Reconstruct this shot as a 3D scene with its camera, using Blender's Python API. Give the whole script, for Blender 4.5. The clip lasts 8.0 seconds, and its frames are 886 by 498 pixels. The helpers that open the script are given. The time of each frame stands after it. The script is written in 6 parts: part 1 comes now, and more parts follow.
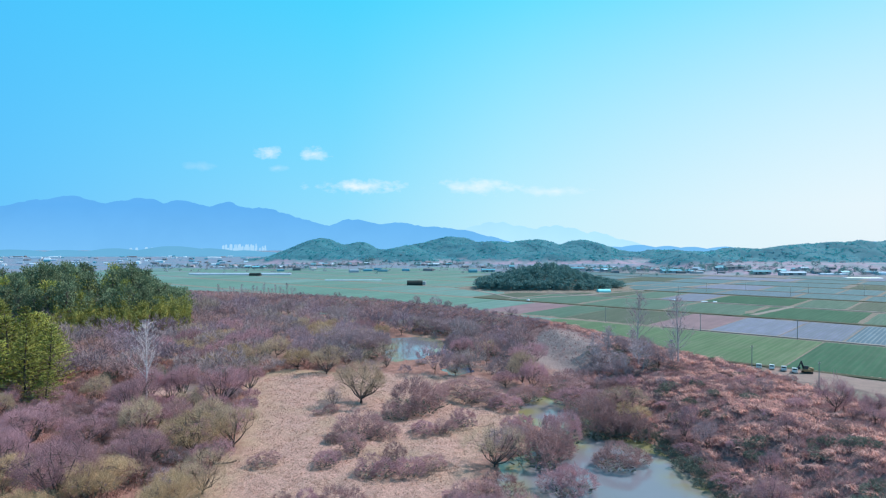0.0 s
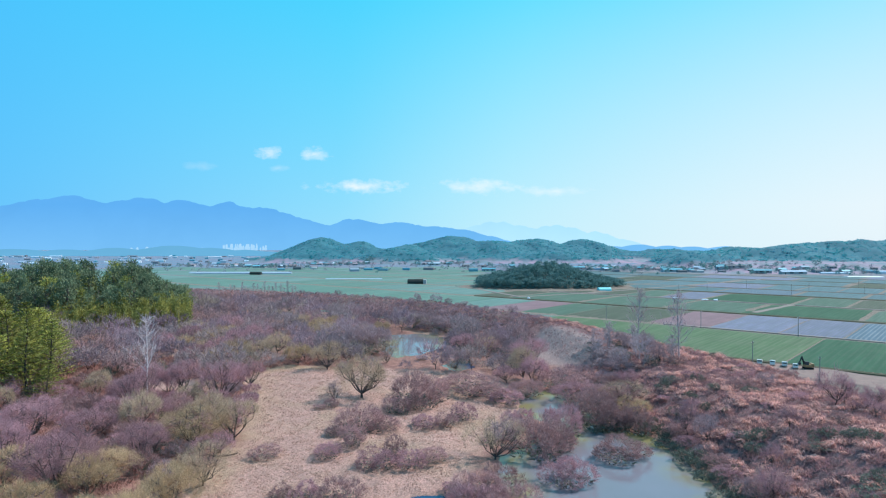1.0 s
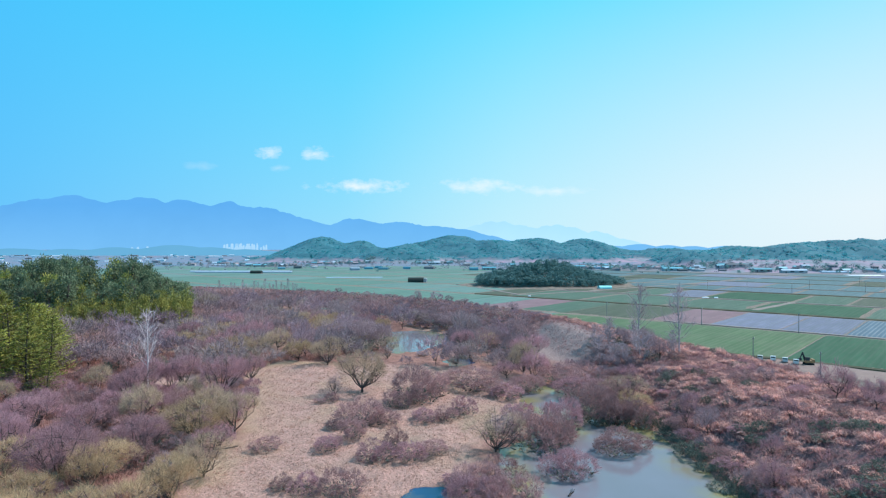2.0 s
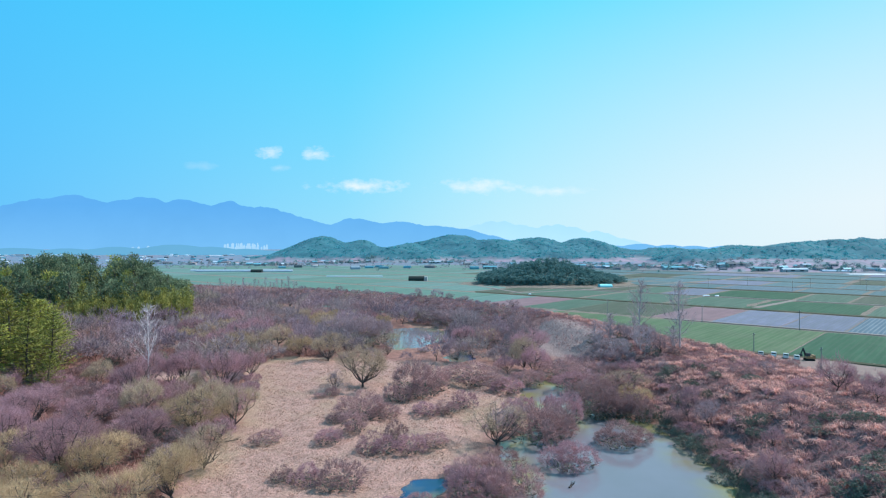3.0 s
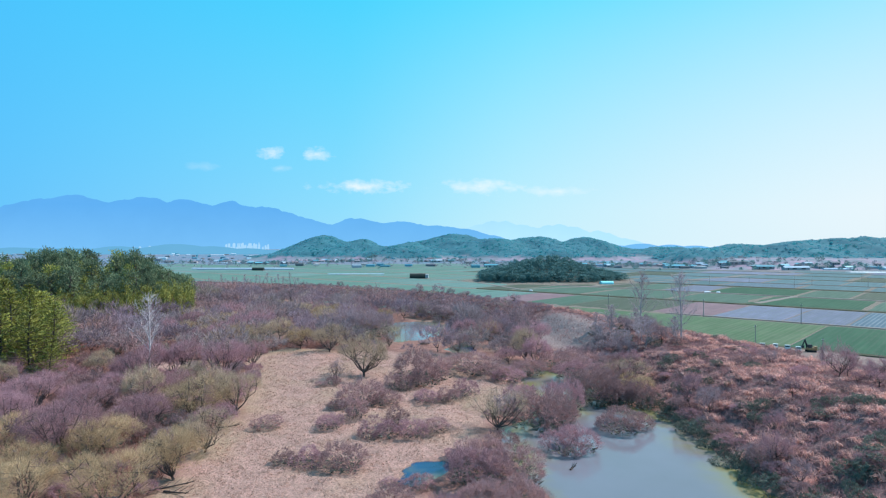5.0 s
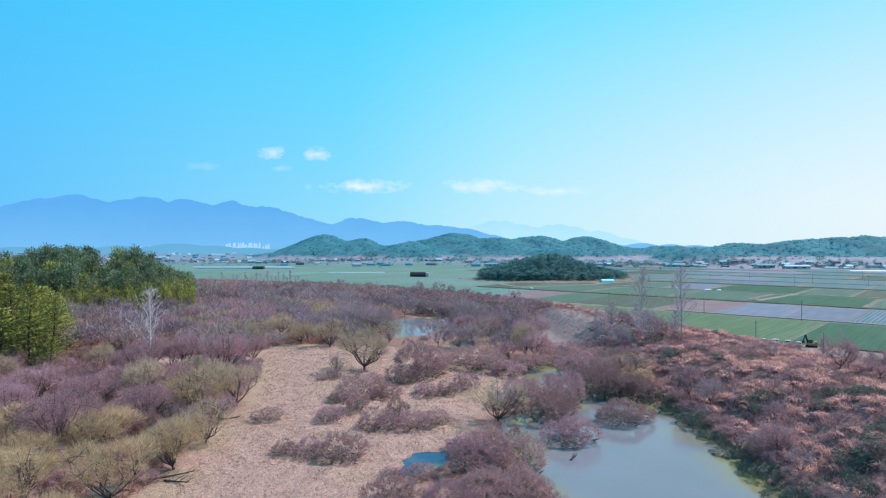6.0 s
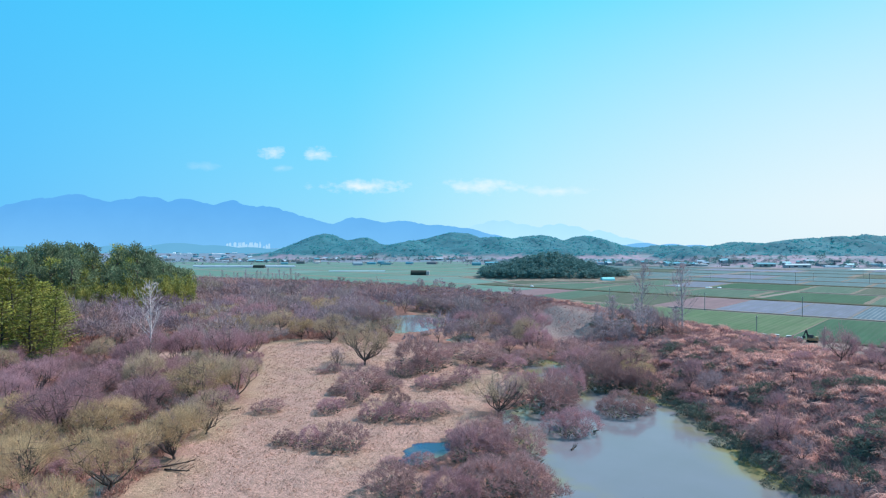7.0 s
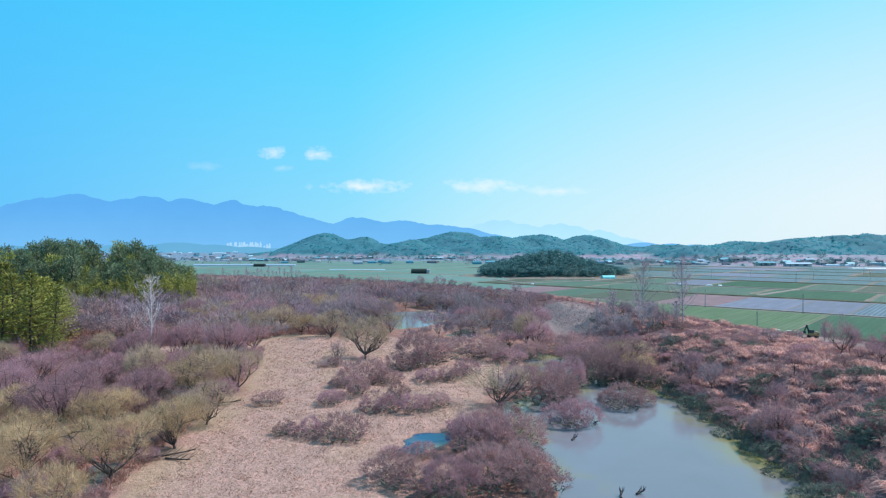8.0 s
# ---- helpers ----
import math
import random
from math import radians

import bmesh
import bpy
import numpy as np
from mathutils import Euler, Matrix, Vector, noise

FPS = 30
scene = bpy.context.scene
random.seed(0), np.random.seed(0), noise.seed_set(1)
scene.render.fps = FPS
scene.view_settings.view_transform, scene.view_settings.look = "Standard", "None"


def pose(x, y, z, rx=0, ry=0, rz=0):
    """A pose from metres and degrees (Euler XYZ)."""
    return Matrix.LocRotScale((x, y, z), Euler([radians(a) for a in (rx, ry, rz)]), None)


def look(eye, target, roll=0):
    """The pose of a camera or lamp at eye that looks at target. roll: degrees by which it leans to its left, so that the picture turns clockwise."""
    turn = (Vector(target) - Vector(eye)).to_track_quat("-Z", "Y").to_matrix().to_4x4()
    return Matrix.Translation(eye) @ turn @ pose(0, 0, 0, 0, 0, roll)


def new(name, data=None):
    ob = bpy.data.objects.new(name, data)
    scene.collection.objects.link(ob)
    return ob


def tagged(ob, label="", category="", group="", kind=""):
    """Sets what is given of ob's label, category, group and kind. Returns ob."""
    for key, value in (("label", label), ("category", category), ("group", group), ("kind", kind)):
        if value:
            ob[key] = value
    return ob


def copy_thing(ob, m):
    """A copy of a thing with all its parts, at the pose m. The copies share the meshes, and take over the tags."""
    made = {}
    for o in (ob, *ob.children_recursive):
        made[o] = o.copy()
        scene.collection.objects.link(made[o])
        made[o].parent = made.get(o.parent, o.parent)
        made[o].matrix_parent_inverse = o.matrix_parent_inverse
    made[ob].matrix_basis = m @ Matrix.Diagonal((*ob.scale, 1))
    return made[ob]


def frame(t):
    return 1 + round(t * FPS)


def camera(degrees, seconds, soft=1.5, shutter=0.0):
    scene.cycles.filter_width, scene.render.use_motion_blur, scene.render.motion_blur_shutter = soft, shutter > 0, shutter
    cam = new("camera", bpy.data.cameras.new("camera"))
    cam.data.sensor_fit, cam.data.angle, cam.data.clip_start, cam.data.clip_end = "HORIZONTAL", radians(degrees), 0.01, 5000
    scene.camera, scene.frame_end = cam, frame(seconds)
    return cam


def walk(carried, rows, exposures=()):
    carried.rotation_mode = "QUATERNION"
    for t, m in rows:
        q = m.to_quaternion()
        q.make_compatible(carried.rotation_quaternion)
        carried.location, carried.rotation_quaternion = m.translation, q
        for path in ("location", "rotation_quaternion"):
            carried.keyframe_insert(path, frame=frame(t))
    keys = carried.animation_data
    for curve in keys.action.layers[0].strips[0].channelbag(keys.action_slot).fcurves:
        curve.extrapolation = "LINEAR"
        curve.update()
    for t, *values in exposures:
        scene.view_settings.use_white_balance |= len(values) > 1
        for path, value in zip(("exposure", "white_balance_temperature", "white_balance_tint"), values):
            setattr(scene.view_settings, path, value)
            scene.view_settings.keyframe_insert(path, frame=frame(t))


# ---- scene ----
cam = camera(70, 8.0, soft=1.22)


def level(z, yaw, pitch):
    """The drone's camera, z metres up, turned to the right by yaw and up by pitch, in degrees."""
    return pose(0, 0, z, 90 + pitch, 0, -yaw)


walk(cam, [
    (0.0, level(46.40, 0.000, -0.526)), (0.5, level(45.62, -0.016, -0.526)), (1.0, level(44.85, -0.046, -0.531)),
    (1.5, level(44.07, -0.066, -0.538)), (3.0, level(41.87, -0.134, -0.552)), (3.5, level(41.09, -0.152, -0.533)),
    (4.0, level(40.29, -0.172, -0.518)), (4.5, level(39.50, -0.212, -0.517)), (6.0, level(37.01, -0.283, -0.529)),
    (6.5, level(36.17, -0.303, -0.527)), (7.0, level(35.31, -0.328, -0.535)), (7.5, level(34.45, -0.350, -0.539)),
    (8.0, level(33.60, -0.369, -0.540)),
], exposures=[(0.0, 0.22), (8.0, 0.22)])

# ---------------------------------------------------------------- light
SUN_AZ, SUN_EL = radians(66), radians(48)      # azimuth from +y towards +x
sun = new("sun", bpy.data.lights.new("sun", "SUN"))
sun.data.energy, sun.data.angle, sun.data.color = 4.8, radians(0.6), (0.965, 0.93, 0.915)
to_sun = Vector((math.sin(SUN_AZ) * math.cos(SUN_EL), math.cos(SUN_AZ) * math.cos(SUN_EL), math.sin(SUN_EL)))
sun.matrix_world = look(to_sun * 300, (0, 0, 0))

world = bpy.data.worlds.new("sky")
scene.world = world
world.use_nodes = True


class Nodes:
    """Short hand for building node trees."""

    def __init__(self, tree):
        self.tree = tree
        tree.nodes.clear()

    def add(self, kind, **settings):
        n = self.tree.nodes.new(kind)
        for key, value in settings.items():
            if key in n.inputs:
                self.feed(n.inputs[key], value)
        return n

    def feed(self, socket, value):
        if isinstance(value, bpy.types.NodeSocket):
            self.tree.links.new(value, socket)
        elif isinstance(value, tuple) and len(value) == 3 and socket.type == "RGBA":
            socket.default_value = (*value, 1)
        else:
            socket.default_value = value

    def math(self, op, a, b=0.0, c=0.0, clamp=False):
        n = self.tree.nodes.new("ShaderNodeMath")
        n.operation, n.use_clamp = op, clamp
        for i, v in enumerate((a, b, c)):
            self.feed(n.inputs[i], v)
        return n.outputs[0]

    def span(self, v, a, b, c=0.0, d=1.0):
        n = self.tree.nodes.new("ShaderNodeMapRange")
        for i, x in enumerate((v, a, b, c, d)):
            self.feed(n.inputs[i], x)
        return n.outputs[0]

    def mix(self, f, a, b, how="MIX"):
        n = self.tree.nodes.new("ShaderNodeMix")
        n.data_type, n.blend_type = "RGBA", how
        self.feed(n.inputs[0], f), self.feed(n.inputs[6], a), self.feed(n.inputs[7], b)
        return n.outputs[2]

    def noise(self, vec, scale, detail=3.0, rough=0.55):
        n = self.tree.nodes.new("ShaderNodeTexNoise")
        self.feed(n.inputs["Vector"], vec)
        n.inputs["Scale"].default_value, n.inputs["Detail"].default_value, n.inputs["Roughness"].default_value = scale, detail, rough
        return n.outputs["Fac"]


def build_sky():
    n = Nodes(world.node_tree)
    way = n.add("ShaderNodeTexCoord").outputs["Generated"]
    split = n.add("ShaderNodeSeparateXYZ", Vector=way)
    sx, sy, sz = split.outputs
    sky = n.tree.nodes.new("ShaderNodeTexSky")
    sky.sky_type, sky.sun_disc = "NISHITA", False
    sky.sun_elevation, sky.sun_rotation = SUN_EL, SUN_AZ
    sky.air_density, sky.dust_density, sky.ozone_density = 1.0, 1.5, 2.0
    air = n.mix(1.0, sky.outputs[0], (0.1, 0.1, 0.1), "MULTIPLY")
    # the clip's own sky: cyan overhead, paler to the horizon and towards the sun
    up = n.span(sz, 0.0, 0.42)
    right = n.math("ADD", n.math("MULTIPLY", sx, math.sin(SUN_AZ)), n.math("MULTIPLY", sy, math.cos(SUN_AZ)))
    low = n.mix(n.span(right, -0.2, 0.5), (0.14, 0.49, 0.85), (0.42, 0.76, 0.87))
    high = n.mix(n.span(right, -0.2, 0.5), (0.04, 0.48, 0.87), (0.03, 0.62, 0.88))
    tint = n.mix(n.math("POWER", up, 0.6), low, high)
    # upper sky out of view, set less cyan to temper the shadows' tint
    tint = n.mix(n.span(sz, 0.44, 0.8), tint, (0.17, 0.50, 0.78))
    glare = n.math("MULTIPLY", n.math("POWER", n.span(right, 0.25, 0.85), 1.2), n.span(sz, 0.42, 0.05, 0.1, 1.0))
    tint = n.mix(glare, tint, (0.69, 0.80, 0.86))
    colour = n.mix(0.96, air, tint)
    # a few small fair-weather clouds low in the sky: azimuth and height, both as slopes
    ax, az = n.math("DIVIDE", sx, n.math("MAXIMUM", sy, 0.05)), n.math("DIVIDE", sz, n.math("MAXIMUM", sy, 0.05))
    flat = n.add("ShaderNodeCombineXYZ", X=ax, Y=n.math("MULTIPLY", az, 1.7))
    grain = n.noise(flat.outputs[0], 38.0, 6.0, 0.62)
    cover = 0.0
    for cx, cz, wx, wz, amount in ((-0.276, 0.143, 0.021, 0.012, 1.0), (-0.203, 0.140, 0.026, 0.013, 0.95), (-0.262, 0.118, 0.02, 0.006, 0.3), (-0.130, 0.089, 0.075, 0.011, 1.0),
                                   (0.054, 0.090, 0.068, 0.013, 0.85), (0.175, 0.082, 0.055, 0.009, 0.6), (-0.385, 0.122, 0.03, 0.008, 0.22)):
        dx = n.math("DIVIDE", n.math("SUBTRACT", ax, cx), wx)
        dz = n.math("DIVIDE", n.math("SUBTRACT", az, cz), wz)
        r = n.math("SQRT", n.math("ADD", n.math("MULTIPLY", dx, dx), n.math("MULTIPLY", dz, dz)))
        puff = n.math("ADD", n.math("SUBTRACT", 1.0, r), n.math("MULTIPLY", n.math("SUBTRACT", grain, 0.5), 2.6))
        cover = n.math("MAXIMUM", cover, n.math("MULTIPLY", n.span(puff, 0.0, 1.3), amount))
    ahead = n.math("GREATER_THAN", sy, 0.05)
    colour = n.mix(n.math("MULTIPLY", n.math("MULTIPLY", cover, ahead), 0.85), colour, (0.84, 0.87, 0.88))
    back = n.add("ShaderNodeBackground", Color=colour, Strength=1.0)
    n.tree.links.new(back.outputs[0], n.add("ShaderNodeOutputWorld").inputs[0])


build_sky()

# ---------------------------------------------------------------- materials


def material(name, colour, second=None, scale=1.0, rough=0.85, bump=0.0, bump_scale=None, per="object", vary=0.25, glow=None, metal=0.0, through_light=0.0):
    """A surface with grain at two sizes, and a shade of its own for every piece."""
    m = bpy.data.materials.new(name)
    m.use_nodes = True
    n = Nodes(m.node_tree)
    where = n.add("ShaderNodeTexCoord").outputs["Object"] if per == "object" else n.add("ShaderNodeNewGeometry").outputs["Position"]
    second = second or tuple(c * 0.7 for c in colour)
    f = n.math("ADD", n.math("MULTIPLY", n.noise(where, scale, 4), 0.65), n.math("MULTIPLY", n.noise(where, scale * 7.3, 2), 0.35))
    c = n.mix(n.span(f, 0.35, 0.65), colour, second)
    if vary:
        luck = n.add("ShaderNodeObjectInfo").outputs["Random"] if per == "object" else n.add("ShaderNodeNewGeometry").outputs["Random Per Island"]
        c = n.mix(1.0, c, n.mix(luck, (1 - vary,) * 3, (1 + vary,) * 3), "MULTIPLY")
    b = n.add("ShaderNodeBsdfPrincipled", Roughness=rough, Metallic=metal)
    n.feed(b.inputs["Base Color"], c)
    b.inputs["Specular IOR Level"].default_value = 0.25
    if bump:
        k = n.add("ShaderNodeBump", Height=n.noise(where, bump_scale or scale * 5, 4, 0.65), Strength=bump, Distance=0.3)
        n.tree.links.new(k.outputs[0], b.inputs["Normal"])
    out = n.add("ShaderNodeOutputMaterial")
    shade = b.outputs[0]
    if through_light:
        t = n.add("ShaderNodeBsdfTranslucent", Color=c)
        x = n.add("ShaderNodeMixShader", Fac=through_light)
        n.tree.links.new(shade, x.inputs[1]), n.tree.links.new(t.outputs[0], x.inputs[2])
        shade = x.outputs[0]
    if glow:
        e = n.add("ShaderNodeEmission", Color=glow[0], Strength=1.0)
        x = n.add("ShaderNodeMixShader", Fac=glow[1])
        n.tree.links.new(shade, x.inputs[1]), n.tree.links.new(e.outputs[0], x.inputs[2])
        shade = x.outputs[0]
    n.tree.links.new(shade, out.inputs[0])
    return m


def ground_material():
    m = bpy.data.materials.new("marsh_ground")
    m.use_nodes = True
    n = Nodes(m.node_tree)
    where = n.add("ShaderNodeNewGeometry").outputs["Position"]

    def mask(name):
        a = n.tree.nodes.new("ShaderNodeAttribute")
        a.attribute_name = name
        return a.outputs["Fac"]

    wide, mid, fine = n.noise(where, 0.05, 4), n.noise(where, 0.35, 5, 0.65), n.noise(where, 2.2, 4, 0.7)
    floor_ = n.mix(n.span(mid, 0.35, 0.65), (0.21, 0.105, 0.09), (0.35, 0.185, 0.15))
    floor_ = n.mix(n.span(wide, 0.5, 0.7), floor_, (0.30, 0.20, 0.155))
    straw = n.mix(n.span(mid, 0.3, 0.7), (0.59, 0.345, 0.29), (0.44, 0.26, 0.22))
    straw = n.mix(n.span(wide, 0.48, 0.7, 0, 0.65), straw, (0.43, 0.31, 0.195))
    straw = n.mix(n.span(fine, 0.45, 0.63, 0, 0.75), straw, (0.24, 0.155, 0.13))
    straw = n.mix(n.span(n.noise(where, 0.9, 5, 0.75), 0.47, 0.63, 0, 0.6), straw, (0.29, 0.19, 0.15))
    reed = n.mix(n.span(mid, 0.35, 0.65), (0.25, 0.14, 0.14), (0.11, 0.068, 0.073))
    reed = n.mix(n.span(fine, 0.5, 0.72, 0, 0.55), reed, (0.50, 0.29, 0.245))
    stone = n.mix(n.span(fine, 0.38, 0.6), (0.34, 0.25, 0.24), (0.215, 0.16, 0.155))
    stone = n.mix(n.span(mid, 0.5, 0.7, 0, 0.6), stone, (0.29, 0.19, 0.17))
    farm = n.mix(n.span(mid, 0.35, 0.65), (0.25, 0.19, 0.16), (0.17, 0.15, 0.125))
    c = n.mix(mask("meadow"), floor_, straw)
    c = n.mix(n.math("MULTIPLY", mask("moss"), 0.25), c, n.mix(n.span(mid, 0.35, 0.65), (0.43, 0.35, 0.16), (0.30, 0.25, 0.12)))
    c = n.mix(mask("dike"), c, reed)
    c = n.mix(mask("gravel"), c, stone)
    c = n.mix(mask("farm"), c, farm)
    # bluish distance haze painted over the far ground, with some lilac earth
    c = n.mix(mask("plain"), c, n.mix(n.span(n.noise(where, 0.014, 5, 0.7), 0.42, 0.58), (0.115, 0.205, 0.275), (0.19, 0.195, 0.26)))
    c = n.mix(mask("wet"), c, (0.10, 0.085, 0.04))
    b = n.add("ShaderNodeBsdfPrincipled", Roughness=0.95)
    n.feed(b.inputs["Base Color"], c)
    b.inputs["Specular IOR Level"].default_value = 0.15
    k = n.add("ShaderNodeBump", Height=n.math("ADD", fine, n.math("MULTIPLY", n.noise(where, 0.9, 5, 0.7), 1.2)), Strength=0.8, Distance=0.5)
    n.tree.links.new(k.outputs[0], b.inputs["Normal"])
    n.tree.links.new(b.outputs[0], n.add("ShaderNodeOutputMaterial").inputs[0])
    return m


def water_material(name, deep, deeper, glint):
    m = bpy.data.materials.new(name)
    m.use_nodes = True
    n = Nodes(m.node_tree)
    where = n.add("ShaderNodeNewGeometry").outputs["Position"]
    shore = n.tree.nodes.new("ShaderNodeAttribute")
    shore.attribute_name = "silt_reflection"
    c = n.mix(n.span(n.noise(where, 0.07, 3), 0.3, 0.75), deep, deeper)
    # olive shores: silty shallows plus a painted reflection of the banks
    edge = n.math("MULTIPLY", shore.outputs["Fac"], n.span(n.noise(where, 0.075, 3), 0.39, 0.57))
    c = n.mix(n.math("MULTIPLY", edge, glint), c, (0.215, 0.185, 0.075))
    b = n.add("ShaderNodeBsdfPrincipled", Roughness=0.06)
    n.feed(b.inputs["Base Color"], c)
    b.inputs["IOR"].default_value, b.inputs["Specular IOR Level"].default_value = 1.333, 0.5
    k = n.add("ShaderNodeBump", Height=n.noise(where, 1.3, 3), Strength=0.05, Distance=0.2)
    n.tree.links.new(k.outputs[0], b.inputs["Normal"])
    n.tree.links.new(b.outputs[0], n.add("ShaderNodeOutputMaterial").inputs[0])
    return m


def crop_material(name, base, second, row, row_colour, amount):
    """Crop rows: stripes that run along the plot's own y, row metres apart."""
    m = bpy.data.materials.new(name)
    m.use_nodes = True
    n = Nodes(m.node_tree)
    # blue is raised in every crop colour to stand in for distance haze
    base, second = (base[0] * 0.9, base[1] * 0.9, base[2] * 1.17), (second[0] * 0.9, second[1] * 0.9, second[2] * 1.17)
    where = n.add("ShaderNodeTexCoord").outputs["Object"]
    x = n.add("ShaderNodeSeparateXYZ", Vector=where).outputs[0]
    wobble = n.math("ADD", x, n.math("MULTIPLY", n.noise(where, 0.4, 2), 0.25))
    stripe = n.math("ABSOLUTE", n.math("SUBTRACT", n.math("FRACT", n.math("DIVIDE", wobble, row)), 0.5))
    c = n.mix(n.span(n.noise(where, 0.06, 4), 0.35, 0.65), base, second)
    c = n.mix(n.span(n.noise(where, 0.9, 4, 0.7), 0.4, 0.7, 0, 0.4), c, tuple(v * 0.6 for v in second))
    long_way = n.add("ShaderNodeCombineXYZ", X=n.math("MULTIPLY", x, 0.3), Y=n.math("MULTIPLY", n.add("ShaderNodeSeparateXYZ", Vector=where).outputs[1], 0.02))
    streak = n.noise(long_way.outputs[0], 1.0, 4, 0.65)
    c = n.mix(n.span(streak, 0.42, 0.66, 0, 0.55), c, tuple(v * 0.68 for v in base))
    c = n.mix(n.span(streak, 0.5, 0.3, 0, 0.4), c, (second[0] * 1.5, second[1] * 1.3, second[2] * 1.35))
    patchy = n.math("MULTIPLY", n.span(stripe, 0.26, 0.36), n.span(n.noise(where, 0.15, 3), 0.3, 0.6, 0.3, 1.0))
    c = n.mix(n.math("MULTIPLY", patchy, amount), c, row_colour)
    luck = n.add("ShaderNodeObjectInfo").outputs["Random"]
    c = n.mix(1.0, c, n.mix(luck, (0.92, 0.93, 0.92), (1.08, 1.07, 1.08)), "MULTIPLY")
    b = n.add("ShaderNodeBsdfPrincipled", Roughness=0.9)
    n.feed(b.inputs["Base Color"], c)
    b.inputs["Specular IOR Level"].default_value = 0.2
    n.tree.links.new(b.outputs[0], n.add("ShaderNodeOutputMaterial").inputs[0])
    return m


M_GROUND = ground_material()
M_WATER = water_material("murky_water", (0.175, 0.165, 0.198), (0.155, 0.15, 0.17), 0.95)
# pools: blue of the sky's reflection is painted into the base colour
M_WATER_BLUED = water_material("sky_blued_dark_water", (0.022, 0.062, 0.15), (0.015, 0.035, 0.075), 0.6)
M_BARK = material("dark_bark", (0.10, 0.075, 0.07), (0.05, 0.04, 0.04), 3.0)
M_BARK_PALE = material("pale_bark", (0.66, 0.56, 0.57), (0.48, 0.41, 0.42), 2.0)
M_BARK_GREY = material("grey_bark", (0.42, 0.35, 0.36), (0.28, 0.235, 0.245), 2.0)
M_BARK_RED = material("reddish_bark", (0.24, 0.155, 0.155), (0.15, 0.10, 0.10), 3.0)
# bramble leaves; inside shrubs this dark green also stands for crown shade
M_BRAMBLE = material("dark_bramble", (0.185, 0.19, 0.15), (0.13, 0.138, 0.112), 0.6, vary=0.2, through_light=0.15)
# darker copy of the twig colours, for painted shade inside crowns
M_INNER_SHADE = material("shaded_inner_branches", (0.25, 0.165, 0.17), (0.17, 0.115, 0.12), 0.6, vary=0.2)
M_TWIG_PURPLE = material("purple_twigs", (0.515, 0.29, 0.318), (0.36, 0.2, 0.224), 0.6, vary=0.22, through_light=0.3)
M_TWIG_RED = material("red_brown_twigs", (0.445, 0.262, 0.258), (0.315, 0.185, 0.188), 0.6, vary=0.22, through_light=0.3)
M_TWIG_GREY = material("grey_twigs", (0.40, 0.285, 0.305), (0.29, 0.205, 0.225), 0.6, vary=0.2, through_light=0.3)
M_TWIG_OLIVE = material("budding_willow_twigs", (0.62, 0.425, 0.245), (0.445, 0.305, 0.195), 0.3, vary=0.2, through_light=0.3)

M_TWIG_ASH = material("ash_grey_twigs", (0.47, 0.375, 0.405), (0.36, 0.29, 0.315), 0.6, vary=0.15, through_light=0.3)
M_TWIG_TAN = material("tan_twigs", (0.57, 0.41, 0.28), (0.43, 0.31, 0.23), 0.4, vary=0.15, through_light=0.3)


def scrub_material():
    """Bare twigs of a thicket: every plant in it has its own tone."""
    m = bpy.data.materials.new("scrub_twigs")
    m.use_nodes = True
    n = Nodes(m.node_tree)
    tone = n.tree.nodes.new("ShaderNodeAttribute")
    tone.attribute_name = "tone"
    ramp = n.tree.nodes.new("ShaderNodeValToRGB")
    n.feed(ramp.inputs[0], tone.outputs["Fac"])
    stops = ((0.0, (0.40, 0.26, 0.305)), (0.16, (0.24, 0.175, 0.21)), (0.3, (0.405, 0.285, 0.335)), (0.45, (0.42, 0.25, 0.25)), (0.58, (0.27, 0.205, 0.225)), (0.72, (0.42, 0.315, 0.32)), (0.86, (0.37, 0.29, 0.235)), (1.0, (0.41, 0.325, 0.25)))
    while len(ramp.color_ramp.elements) < len(stops):
        ramp.color_ramp.elements.new(0.5)
    for e, (p, c) in zip(ramp.color_ramp.elements, stops):
        e.position, e.color = p, (*c, 1)
    luck = n.add("ShaderNodeNewGeometry").outputs["Random Per Island"]
    c = n.mix(1.0, ramp.outputs[0], n.mix(luck, (0.84,) * 3, (1.06,) * 3), "MULTIPLY")
    b = n.add("ShaderNodeBsdfPrincipled", Roughness=0.9)
    n.feed(b.inputs["Base Color"], c)
    t = n.add("ShaderNodeBsdfTranslucent", Color=c)
    x = n.add("ShaderNodeMixShader", Fac=0.25)
    n.tree.links.new(b.outputs[0], x.inputs[1]), n.tree.links.new(t.outputs[0], x.inputs[2])
    n.tree.links.new(x.outputs[0], n.add("ShaderNodeOutputMaterial").inputs[0])
    return m


M_SCRUB = scrub_material()
M_NEEDLE = material("pine_needles", (0.185, 0.23, 0.13), (0.12, 0.16, 0.1), 0.3, vary=0.3, through_light=0.3)
# far needles: lighter and teal, distance haze put into the colour
M_NEEDLE_FAR = material("hazed_far_needles", (0.20, 0.37, 0.36), (0.14, 0.28, 0.28), 0.8, vary=0.3, through_light=0.3)
M_NEEDLE_YELLOW = material("yellowed_needles", (0.42, 0.375, 0.075), (0.135, 0.175, 0.065), 0.45, vary=0.3, through_light=0.2)
M_BAMBOO = material("bamboo_leaves", (0.43, 0.36, 0.085), (0.15, 0.18, 0.07), 0.16, per="island", vary=0.35, through_light=0.25)
